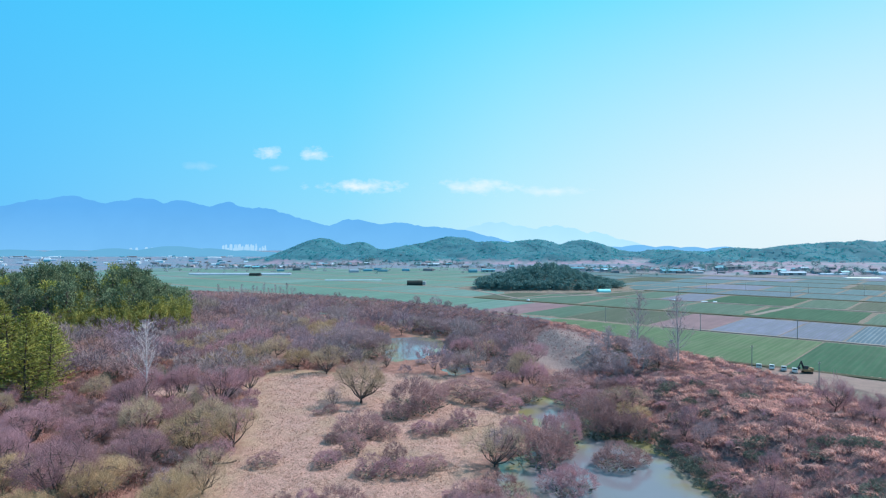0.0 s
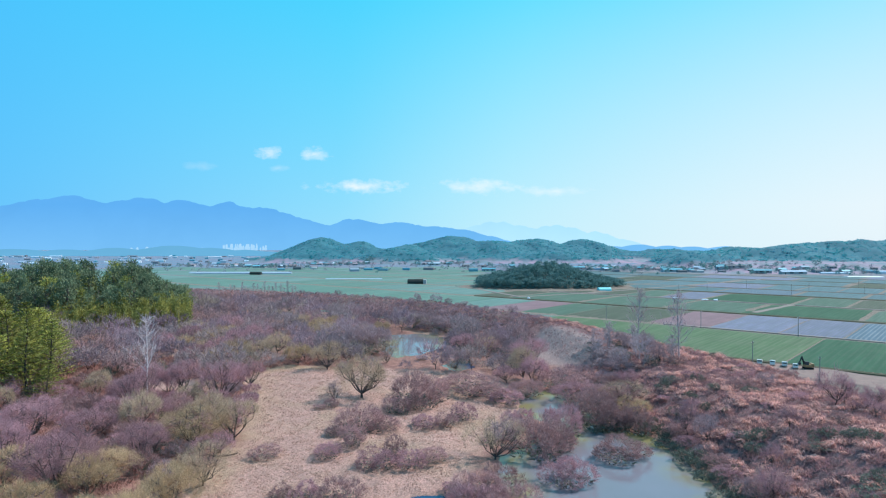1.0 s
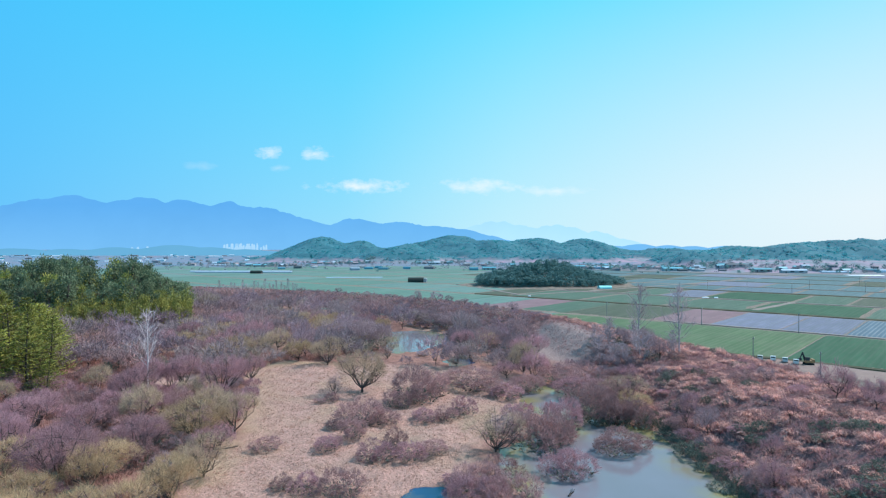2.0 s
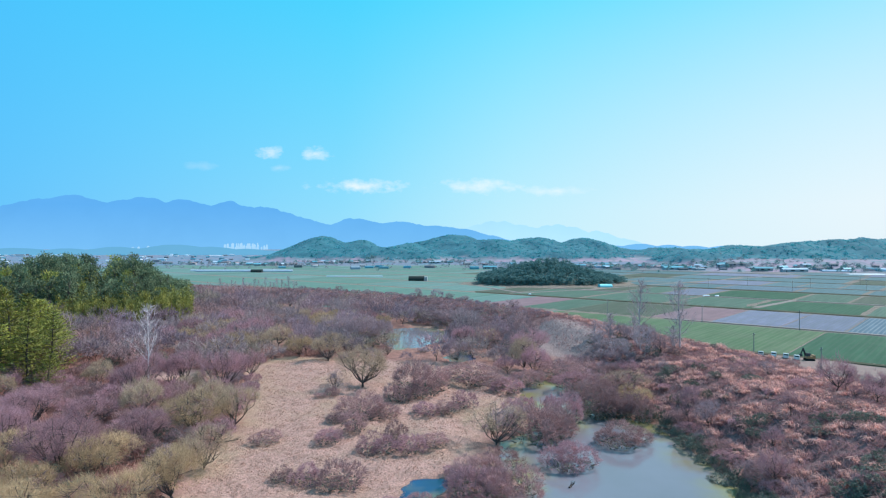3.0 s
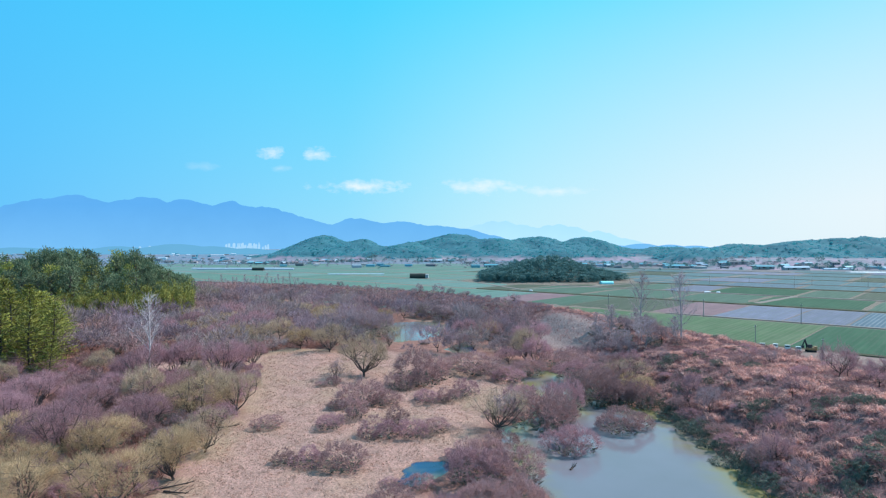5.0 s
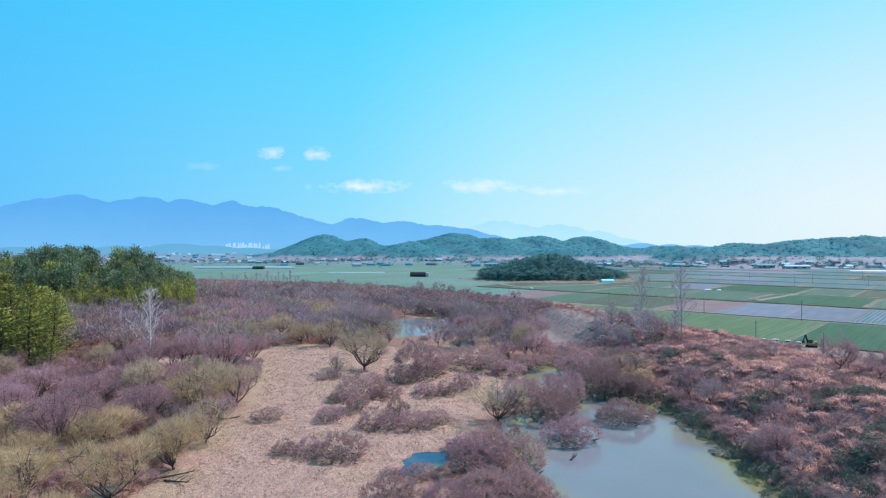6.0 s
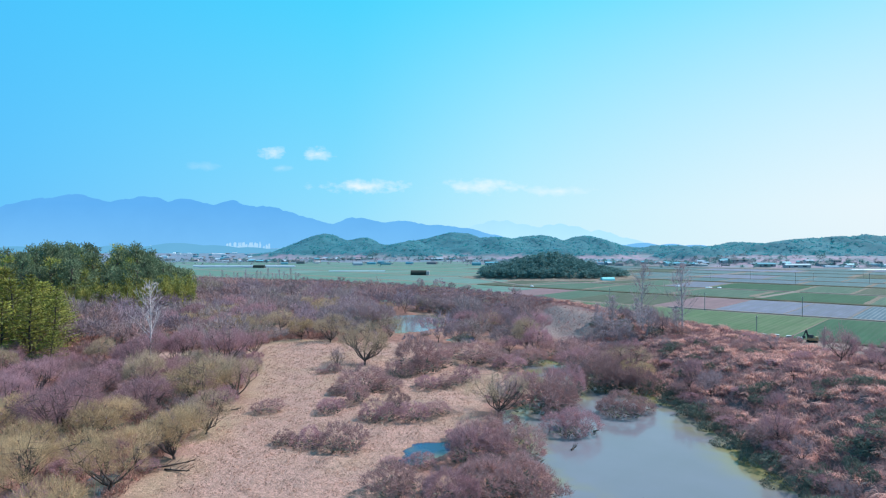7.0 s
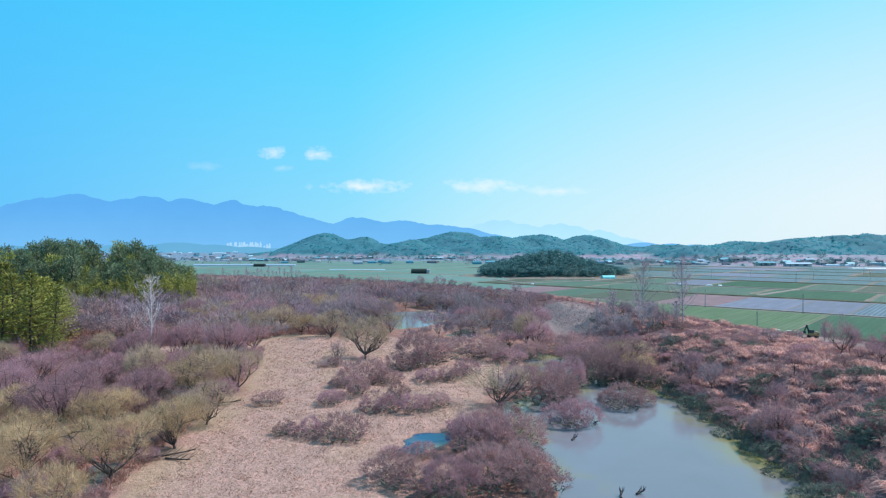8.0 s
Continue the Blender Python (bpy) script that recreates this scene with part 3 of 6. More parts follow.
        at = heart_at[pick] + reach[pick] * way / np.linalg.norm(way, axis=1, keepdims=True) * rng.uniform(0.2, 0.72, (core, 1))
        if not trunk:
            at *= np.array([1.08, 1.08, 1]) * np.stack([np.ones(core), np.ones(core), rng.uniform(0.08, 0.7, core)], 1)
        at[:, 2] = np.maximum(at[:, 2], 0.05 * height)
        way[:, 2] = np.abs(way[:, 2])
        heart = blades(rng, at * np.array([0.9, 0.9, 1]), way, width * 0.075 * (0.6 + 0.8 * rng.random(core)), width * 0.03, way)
    return tubes(wood, sides), crown, heart


def conifer(seed, height, width, whorls, arms, per, blade):
    """A young conical pine: whorls of boughs that sweep out and turn up, thick with needles."""
    rng = np.random.default_rng(seed)
    trunk = bend(rng, (0, 0, -0.5), (0.03 * rng.normal(), 0.03 * rng.normal(), 1), height + 0.3, 0.014 * height, 5, 0.05, 0.02)
    wood, pieces = list(trunk), []
    for k in range(whorls):
        h = 0.1 + 0.88 * (k + 0.4 * rng.random()) / whorls
        s = trunk[min(4, int(h * 5))]
        core = s[0] + (s[1] - s[0]) * (h * 5 - int(h * 5))
        for j in range(arms):
            az = k * 1.1 + (j + 0.5 * rng.random()) * 6.283 / arms
            length = 0.5 * width * (1.03 - h) ** 0.75 * rng.uniform(0.7, 1.15)
            d = np.array([math.cos(az), math.sin(az), rng.uniform(-0.05, 0.3) + 0.5 * h])
            tip = core + d * length
            if j % 2 == 0:
                wood.append((core, tip, 0.004 * height, 0.0015 * height))
            f = rng.random(per) ** 0.6
            at = core + (tip - core) * f[:, None] + rng.normal(size=(per, 3)) * np.array([0.16, 0.16, 0.05]) * length * (1.15 - f[:, None])
            at[:, 2] += 0.18 * length * f ** 2
            way = d * 0.8 + np.array([0, 0, 0.55]) + rng.normal(size=(per, 3)) * 0.5
            pieces.append(blades(rng, at, way, blade * rng.uniform(0.6, 1.3, per), blade * 0.4, d * 0.4 + np.array([0, 0, 1.0])))
    return tubes(wood, 4), joined(pieces)


def leader_tree(seed, height, width, limbs, twigs, twig_len, twig_w, low=0.25, girth=0.011, sides=6, rise=1.2):
    """A slender leafless tree with one straight leader and ascending limbs."""
    rng = np.random.default_rng(seed)
    r = girth * height
    axis = bend(rng, (0, 0, -0.4), (0.03 * rng.normal(), 0.03 * rng.normal(), 1), height + 0.4, r, 7, 0.06, 0.02)
    wood, tips = list(axis), list(axis[4:])
    for k in range(limbs):
        h = low + (0.93 - low) * (k + rng.random()) / limbs
        s = axis[min(6, int(h * 7))]
        q = s[0] + (s[1] - s[0]) * (h * 7 - int(h * 7))
        az = k * 2.4 + rng.random()
        length = (1.12 - h) * height * 0.42 * (0.7 + 0.5 * rng.random())
        d = np.array([math.cos(az), math.sin(az), rise + 0.9 * rng.random()])
        limb = bend(rng, q, d, min(length, width * 1.1), r * 0.35 * (1.1 - h), 3, 0.12, 0.08)
        wood += limb
        tips += limb
        for _ in range(3):
            t = limb[rng.integers(0, 3)]
            piece = bend(rng, t[0] + (t[1] - t[0]) * rng.random(), d + rng.normal(size=3) * 0.7, length * 0.4, r * 0.1, 2, 0.1, 0.1)
            wood += piece
            tips += piece
    a, b = np.array([s[0] for s in tips]), np.array([s[1] for s in tips])
    pick = rng.integers(0, len(tips), twigs)
    at = a[pick] + (b - a)[pick] * rng.random((twigs, 1))
    d = (b - a)[pick]
    d /= np.linalg.norm(d, axis=1, keepdims=True)
    way = d * 0.8 + np.array([0, 0, 0.4]) + rng.normal(size=(twigs, 3)) * 0.4
    return tubes(wood, sides), blades(rng, at, way, twig_len * (0.5 + rng.random(twigs)), twig_w)


def arched(rng, at, lean, length, width):
    """Long stalks that rise and bow over to their tips."""
    side = np.cross(lean, rng.normal(size=lean.shape) * 0.4 + np.array([0, 0, 1.0]))
    side /= np.linalg.norm(side, axis=1, keepdims=True) + 1e-9
    side *= (width / 2) * np.ones((len(at), 1))
    mid = at + (lean * 0.45 + np.array([0, 0, 0.55])) * length[:, None] * 0.6
    tip = mid + (lean * 0.8 - np.array([0, 0, 0.25])) * length[:, None] * 0.6
    v = np.stack([at - side, at + side, mid + side, mid - side, tip], 1).reshape(-1, 3)
    k = (np.arange(len(at)) * 5)[:, None]
    return v, np.concatenate([k + np.array([[0, 1, 2]]), k + np.array([[0, 2, 3]]), k + np.array([[3, 2, 4]])])


def needle_tree(seed, height, width, puffs, per, blade, base=0.25, shape=1.0, sides=5):
    """An evergreen: a trunk with limbs, and puffs of needles at their ends."""
    rng = np.random.default_rng(seed)
    trunk = bend(rng, (0, 0, -0.5), (0.06 * rng.normal(), 0.06 * rng.normal(), 1), height * 0.92, 0.018 * height, 5, 0.02, 0.05)
    wood, pieces = list(trunk), []
    for k in range(puffs):
        h = base + (1 - base) * (k + rng.random()) / puffs
        rad = 0.5 * width * (max(0.05, 1 - ((h - base) / (1.04 - base)) ** (1.3 * shape + 0.5))) ** 0.75 * (0.35 + 0.65 * math.sqrt(rng.random()))
        az = k * 2.4 + rng.random()
        c = np.array([rad * math.cos(az), rad * math.sin(az), h * height * 0.97])
        s = trunk[min(4, int(h * 5 * 0.93))]
        stem = s[0] + (s[1] - s[0]) * rng.random() * 0.8
        if k % 2 == 0:
            wood.append((stem, c, 0.006 * height, 0.003 * height))
        size = np.array([1.0, 1.0, 0.42]) * width * (0.13 + 0.06 * rng.random())
        at = c + rng.normal(size=(per, 3)) * size * 0.5
        way = (at - c) / size + np.array([0, 0, 0.5]) + rng.normal(size=(per, 3)) * 0.35
        pieces.append(blades(rng, at, way, blade * (0.6 + 0.8 * rng.random(per)), blade * 0.55, (at - c) / size + np.array([c[0], c[1], 0.0]) / width + np.array([0, 0, 0.6])))
    return tubes(wood, sides), joined(pieces)


def placed(arrays, x, y, z, sx, sz, turn):
    v, f = arrays
    c, s = math.cos(turn), math.sin(turn)
    return np.stack([(v[:, 0] * c - v[:, 1] * s) * sx + x, (v[:, 0] * s + v[:, 1] * c) * sx + y, v[:, 2] * sz + z], 1), f


class Kind:
    """A sort of plant with a few individual shapes; plants it as things or as part of a thicket."""

    def __init__(self, name, category, group, shapes, size, wood_mat, crown_mat, wood_name="trunk", crown_name="crown"):
        self.name, self.category, self.group, self.size = name, category, group, size
        self.shapes, self.wood_name, self.crown_name = shapes, wood_name, crown_name
        self.wood_mat, self.crown_mats = wood_mat, crown_mat if isinstance(crown_mat, tuple) else (crown_mat,)
        self.made, self.count = {}, 0

    def plant(self, x, y, w, h, label, tone=0, shape=None, dz=0.0):
        k = (self.count if shape is None else shape) % len(self.shapes)
        self.count += 1
        tone %= len(self.crown_mats)
        turn = (self.count * 137.5) % 360
        m = pose(x, y, z_at(x, y) + dz, 0, 0, turn) @ Matrix.Diagonal((w / self.size[0], w / self.size[0], h / self.size[1], 1))
        if (k, tone) in self.made:
            ob = copy_thing(self.made[k, tone], m)
            ob["label"] = label
            return ob
        wood, crown, heart = (*self.shapes[k], None)[:3]
        ob = empty(self.name, label, self.category, self.group)
        part(self.wood_name, mesh_from(self.wood_name, *wood, self.wood_mat, True), ob)
        part(self.crown_name, mesh_from(self.crown_name, *crown, self.crown_mats[tone]), ob)
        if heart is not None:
            # the inner growth's dark colour paints the shade within the crown
            inner = M_BRAMBLE if self.name in ("shrub", "bramble") else M_INNER_SHADE
            part("undergrowth", mesh_from("undergrowth", *heart, inner), ob, "inner growth of the crown, dark with its shade painted in")
        ob.matrix_basis = m
        self.made[k, tone] = ob
        return ob


def thicket(name, label, category, arrays, mat, tones=None):
    """Plants past counting, in one mesh; tones gives each of them its own shade."""
    me = mesh_from(name, *joined(arrays), mat)
    if tones is not None:
        values = np.concatenate([np.full(len(v), t) for (v, f), t in zip(arrays, tones)])
        me.attributes.new("tone", "FLOAT", "POINT").data.foreach_set("value", values.astype(np.float32))
    return tagged(new(name, me), label, category, kind="stuff")


build_ground()
build_water()

# ---------------------------------------------------------------- farmland
ALONG, ACROSS = Vector((0.76, -0.65, 0)), Vector((0.65, 0.76, 0))   # the field grid's two directions
STRIPS = ((262, 344), (348, 425), (430, 509), (515, 596), (601, 666), (671, 752), (757, 838), (843, 925), (930, 1012))
CROPS = (M_GREEN, M_GREEN, M_OLIVE, M_GREEN, M_DEEP, M_GREEN, M_FILM_GREEN, M_GREEN, M_OLIVE, M_FILM, M_GREEN, M_SOIL)
CROP_WORDS = {M_GREEN: "level field plot of green spring crops", M_DEEP: "deep green crop field with pale rows", M_OLIVE: "olive-green field plot beside farm tracks",
              M_FILM: "field plot covered with silvery mulch film", M_FILM_GREEN: "plot of seedling rows under film strips", M_SOIL: "bare pinkish-brown ploughed plot",
              M_NEAR_GREEN: "yellow-green crop field with faint rows", M_GREEN_FAR: "level field plot of green spring crops", M_HAZED_CROP: "far green crop plot, blued with painted distance haze", M_HAZED_CROP_PALE: "far pale green crop plot with painted distance haze"}
KNOWN = {(1, -265): M_SOIL, (0, -200): M_NEAR_GREEN, (0, -57): M_DEEP, (0, -20): M_DEEP, (0, 20): M_DEEP, (1, -145): M_SOIL, (1, -112): M_FILM, (1, -78): M_FILM, (1, -50): M_FILM_GREEN, (1, -15): M_FILM_GREEN}


def field_plot(s, u0, u1, v0, v1, mat, rows):
    """One plot, slightly raised above its bounds; near ones have real furrows."""
    w, d = u1 - u0, v1 - v0
    nx = max(2, int(w / 0.8)) if rows else 8
    ys = np.linspace(0, d, 12)
    xs = np.linspace(0, w, nx + 1)
    X, Y = (a.ravel() for a in np.meshgrid(xs, ys))
    Z = 0.22 + (0.09 * np.cos(X * 2 * math.pi / 2.4) if rows else 0 * X) + 0.03 * np.sin(X * 0.35 + Y * 0.11)
    edge = (X <= 0) | (X >= w) | (Y <= 0) | (Y >= d)
    Z = np.where(edge, -0.2, Z)
    me = mesh_from("field_plot", np.stack([X, Y, Z], 1), grid_faces(nx + 1, 12), mat, True)
    ob = new("field_plot", me)
    o = ALONG * u0 + ACROSS * v0
    ob.matrix_basis = Matrix.Translation(o) @ Matrix(((ALONG.x, ACROSS.x, 0), (ALONG.y, ACROSS.y, 0), (0, 0, 1))).to_4x4()
    return tagged(ob, CROP_WORDS[mat], "field", "field plots", "structure")


def build_fields():
    rng = random.Random(5)
    for s, (v0, v1) in enumerate(STRIPS):
        u = -1140 - rng.random() * 20
        cuts = [-300, -265, -232, -200, -145, -112, -78, -50, -15, 20] if s < 2 else []
        if s == 0:
            cuts = [-200, -57, -20, 20, 60, 100]
        us = []
        while u < 560:
            if cuts and u > cuts[0] - 34 and u < cuts[-1]:
                us += cuts
                u = cuts[-1]
            else:
                us.append(round(u))
            u += rng.choice((32, 34, 50, 66)) if s < 6 else rng.choice((66, 90, 120))
        us = sorted(set(us))
        for a, b in zip(us, us[1:]):
            c = ALONG * ((a + b) / 2) + ACROSS * ((v0 + v1) / 2)
            if c.y < 60 or c.y > (1165 if c.x < 300 else 900) or abs(c.x) > c.y * 0.95 + 60 or b - a < 5:
                continue
            if c.y < np.interp(c.x, [-700, -420, -260, -158, -75, 3, 30, 46, 62], [690, 590, 536, 500, 453, 391, 345, 318, 300]) - 20 and c.x < 60:
                continue
            # plots on the left and far off take the hazed crop colours
            mat = KNOWN.get((s, a)) or (rng.choice((M_HAZED_CROP, M_HAZED_CROP, M_HAZED_CROP_PALE, M_HAZED_CROP)) if c.x < 60 else rng.choice((M_GREEN_FAR, M_GREEN_FAR, M_GREEN_FAR, M_FILM_GREEN, M_OLIVE, M_FILM)) if s > 3 else rng.choice(CROPS) if c.x > 90 and (s > 2 or c.x > 200) else rng.choice((M_GREEN, M_GREEN, M_GREEN, M_OLIVE)))
            field_plot(s, a + 0.22, b - 0.22, v0, v1, mat, s < 2)


def ribbon(name, points, width, z, mat, label, category, ditch=False):
    """A farm track or weedy ditch bank along a line."""
    bm = bmesh.new()
    pts = []
    for (ax, ay), (bx, by) in zip(points, points[1:]):
        n = max(2, int(math.hypot(bx - ax, by - ay) / 8))
        pts += [(ax + (bx - ax) * k / n, ay + (by - ay) * k / n) for k in range(n)]
    pts.append(points[-1])
    rows = []
    for i, (x, y) in enumerate(pts):
        (ax, ay), (bx, by) = pts[max(0, i - 1)], pts[min(len(pts) - 1, i + 1)]
        t = Vector((by - ay, ax - bx, 0)).normalized()
        w = width * (1 + 0.16 * math.sin(i * 1.7) + 0.1 * math.sin(i * 0.61))
        prof = ((-0.5, -0.3), (-0.42, z), (0, z + (0.35 if ditch else 0.03)), (0.42, z), (0.5, -0.3))
        rows.append([bm.verts.new((x + t.x * w * o, y + t.y * w * o, h)) for o, h in prof])
    for a, b in zip(rows, rows[1:]):
        for k in range(4):
            bm.faces.new((a[k], a[k + 1], b[k + 1], b[k]))
    return tagged(new(name, bm_mesh(name, bm, mat)), label, category, kind="structure")


def grid_line(v, u0, u1):
    a, b = ALONG * u0 + ACROSS * v, ALONG * u1 + ACROSS * v
    return [(a.x, a.y), (b.x, b.y)]


build_fields()
ribbon("ditch_30", grid_line(259.5, -160, 120), 2.6, 0.3, M_DITCH, "dark weedy bank along the field", "ditch", True)
for k, (v, u0, u1, w, is_ditch) in enumerate(((346, -135, 200, 3.2, False), (427.5, -330, 260, 4.0, True), (512, -420, 400, 4.0, False), (598.5, -330, 430, 3.6, True),
                                              (668.5, -240, 430, 2.6, False), (754.5, -500, 430, 1.8, False), (840.5, -600, 430, 1.8, False), (927.5, -650, 430, 2, False))):
    if is_ditch:
        ribbon("ditch_%d" % k, grid_line(v, u0, u1), w, 0.3, M_DITCH, "dark weedy ditch bank between the fields", "ditch", True)
    else:
        ribbon("track_%d" % k, grid_line(v, u0, u1), w, 0.28, M_TRACK if v < 700 else M_TRACK_DULL, "farm track between the fields", "track")
ribbon("track_20", [(31, 619), (64, 525), (129, 565), (213, 634), (481, 851)], 5, 0.34, M_TRACK, "pale farm road past the grove", "track")
ribbon("track_21", [(199, 406), (251, 456)], 5, 0.36, M_TRACK, "short pale cross track between plots", "track")
ribbon("track_24", [(118, 230), (132, 213), (152, 188), (207, 138)], 22, 0.26, M_VERGE, "bare earth verge where the vehicles stand", "track")
ribbon("track_23", [(-320, 640), (-200, 600), (-95, 545)], 4, 0.3, M_TRACK, "pale track behind the far dike", "track")

# ---------------------------------------------------------------- hills and mountains
HILLS = ((60, 1720, 40, 330, 160), (880, 1290, 27, 240, 110), (-320, 1640, 58, 110, 150), (-215, 1600, 50, 80, 150), (-90, 1500, 42, 110, 110), (20, 1720, 60, 120, 170), (120, 1600, 50, 110, 130), (235, 1720, 58, 120, 150),
         (395, 1780, 57, 120, 150), (520, 1700, 27, 130, 120), (640, 1640, 26, 160, 120), (500, 1240, 33, 90, 110), (590, 1260, 39, 110, 120), (700, 1250, 39, 110, 120),
         (790, 1260, 45, 110, 130), (900, 1270, 48, 150, 140), (1040, 1300, 49, 200, 150), (-430, 1560, 13, 90, 80), (300, 1480, 26, 160, 70), (-150, 1420, 24, 60, 60), (1180, 1650, 42, 230, 130))


def wooded_height(x, y):
    z = np.zeros(x.shape)
    for cx, cy, h, rx, ry in HILLS:
        z = z + (h * np.exp(-((x - cx) / rx) ** 2 - ((y - cy) / ry) ** 2)) ** 2.8
    z = 0.95 * z ** (1 / 2.8)
    return z + (2.5 * waves(x, y, 90, 31) + 6.5 * waves(x, y, 190, 33)) * np.clip(z / 15, 0, 1) - 5.0


def hill_height(x, y):
    """The wooded hills and the terraced earth slopes below them."""
    terrace = 14 * ease((y - 890) / 190) * ease((x - 0.36 * y) / 110) + 1.2 * waves(x, y, 70, 34) - 2.0
    return np.maximum(wooded_height(x, y), np.where(y < 1500, terrace, -5))


def hill_material():
    m = bpy.data.materials.new("hazed_hillside")
    m.use_nodes = True
    n = Nodes(m.node_tree)
    where = n.add("ShaderNodeNewGeometry").outputs["Position"]
    mask = n.tree.nodes.new("ShaderNodeAttribute")
    mask.attribute_name = "wooded"
    # distance haze is put into these colours: blue-teal forest, lilac-blue earth
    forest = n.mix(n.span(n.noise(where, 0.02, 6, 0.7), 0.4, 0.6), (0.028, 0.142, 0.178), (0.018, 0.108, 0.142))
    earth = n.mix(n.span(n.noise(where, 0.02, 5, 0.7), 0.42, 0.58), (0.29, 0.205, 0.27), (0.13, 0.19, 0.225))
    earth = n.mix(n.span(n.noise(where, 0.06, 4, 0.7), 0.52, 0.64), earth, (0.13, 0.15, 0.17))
    b = n.add("ShaderNodeBsdfPrincipled", Roughness=0.95)
    n.feed(b.inputs["Base Color"], n.mix(mask.outputs["Fac"], earth, forest))
    n.tree.links.new(b.outputs[0], n.add("ShaderNodeOutputMaterial").inputs[0])
    return m


def toned_leaves(name, stops):
    """Foliage of a far wood: every tree in it has its own tone."""
    m = bpy.data.materials.new(name)
    m.use_nodes = True
    n = Nodes(m.node_tree)
    tone = n.tree.nodes.new("ShaderNodeAttribute")
    tone.attribute_name = "tone"
    ramp = n.tree.nodes.new("ShaderNodeValToRGB")
    n.feed(ramp.inputs[0], tone.outputs["Fac"])
    while len(ramp.color_ramp.elements) < len(stops):
        ramp.color_ramp.elements.new(0.5)
    for e, (p, c) in zip(ramp.color_ramp.elements, stops):
        e.position, e.color = p, (*c, 1)
    b = n.add("ShaderNodeBsdfPrincipled", Roughness=0.9)
    n.feed(b.inputs["Base Color"], ramp.outputs[0])
    t = n.add("ShaderNodeBsdfTranslucent", Color=ramp.outputs[0])
    x = n.add("ShaderNodeMixShader", Fac=0.45)
    n.tree.links.new(b.outputs[0], x.inputs[1]), n.tree.links.new(t.outputs[0], x.inputs[2])
    n.tree.links.new(x.outputs[0], n.add("ShaderNodeOutputMaterial").inputs[0])
    return m


def wood_mask(x, y):
    return ease((wooded_height(x, y) - 4 + 4 * waves(x, y, 80, 36)) / 5)


def build_hills():
    rng = np.random.default_rng(38)
    gx, gy = np.arange(-620, 1500, 7.5), np.arange(850, 1800, 8.5)
    x, y = (a.ravel() for a in np.meshgrid(gx, gy))
    x, y = x + rng.uniform(-2, 2, x.shape), y + rng.uniform(-2, 2, x.shape)
    lumps = wood_mask(x, y) * rng.uniform(0, 4.0, x.shape)
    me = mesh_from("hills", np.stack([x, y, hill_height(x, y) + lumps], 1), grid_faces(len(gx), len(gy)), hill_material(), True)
    me.attributes.new("wooded", "FLOAT", "POINT").data.foreach_set("value", wood_mask(x, y).astype(np.float32))
    tagged(new("hills", me), "low wooded hills with bare earth slopes at their foot, haze in their colours", "hills", kind="structure")
    crowns = []
    for k in range(4):
        at = rng.normal(size=(13, 3))
        at /= np.linalg.norm(at, axis=1, keepdims=True)
        at[:, 2] = np.abs(at[:, 2])
        side = at * np.array([3.3, 3.3, 5.0])
        crowns.append(blades(rng, side - np.array([0, 0, 1.0]), at * np.array([0.4, 0.4, 0.3]) + rng.normal(size=(13, 3)) * 0.6 + np.array([0, 0, 0.5]), 3.2 * np.ones(13), 2.6, at * 0.45 + np.array([0, 0, 1.0])))
    x, y = rng.uniform(-500, 1350, 52000), rng.uniform(1080, 1770, 52000)
    z = hill_height(x, y)
    ok = (wood_mask(x, y) > 0.5) & (z - hill_height(x, y - 8) > -0.4) & (np.abs(x) < 0.78 * y)
    x, y, z = x[ok][:10500], y[ok][:10500], z[ok][:10500]
    pine = waves(x, y, 150, 37) + 0.6 * waves(x, y, 45, 39)
    trees, tones = [], []
    for k, (px, py, pz, pt) in enumerate(zip(x, y, z, pine)):
        s = rng.uniform(0.45, 0.95)
        trees.append(placed(crowns[k % 4], px, py, pz, s * 1.15, s * rng.uniform(0.5, 0.85), rng.random() * 6.28))
        tones.append(float(np.clip(0.45 + 0.4 * pt + 0.18 * rng.normal(), 0, 1)))
    # tree tones with blue-teal haze painted in
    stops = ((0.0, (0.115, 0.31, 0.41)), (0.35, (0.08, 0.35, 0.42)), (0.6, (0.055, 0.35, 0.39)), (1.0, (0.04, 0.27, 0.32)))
    thicket("hill_woods", "mixed pine and leafless woods on the low hills, blued by painted haze", "woods", trees, toned_leaves("hazed_hill_trees", stops), tones)


build_hills()


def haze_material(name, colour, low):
    """A range or tower so far off that only haze shows, painted as a glow."""
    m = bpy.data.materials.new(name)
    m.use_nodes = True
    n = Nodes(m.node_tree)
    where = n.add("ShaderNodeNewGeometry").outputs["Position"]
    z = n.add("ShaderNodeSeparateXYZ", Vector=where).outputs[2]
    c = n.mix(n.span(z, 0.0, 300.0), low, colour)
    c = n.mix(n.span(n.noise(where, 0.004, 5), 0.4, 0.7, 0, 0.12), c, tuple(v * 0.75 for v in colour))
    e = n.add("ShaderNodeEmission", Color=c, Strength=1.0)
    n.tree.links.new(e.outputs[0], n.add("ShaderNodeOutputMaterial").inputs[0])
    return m


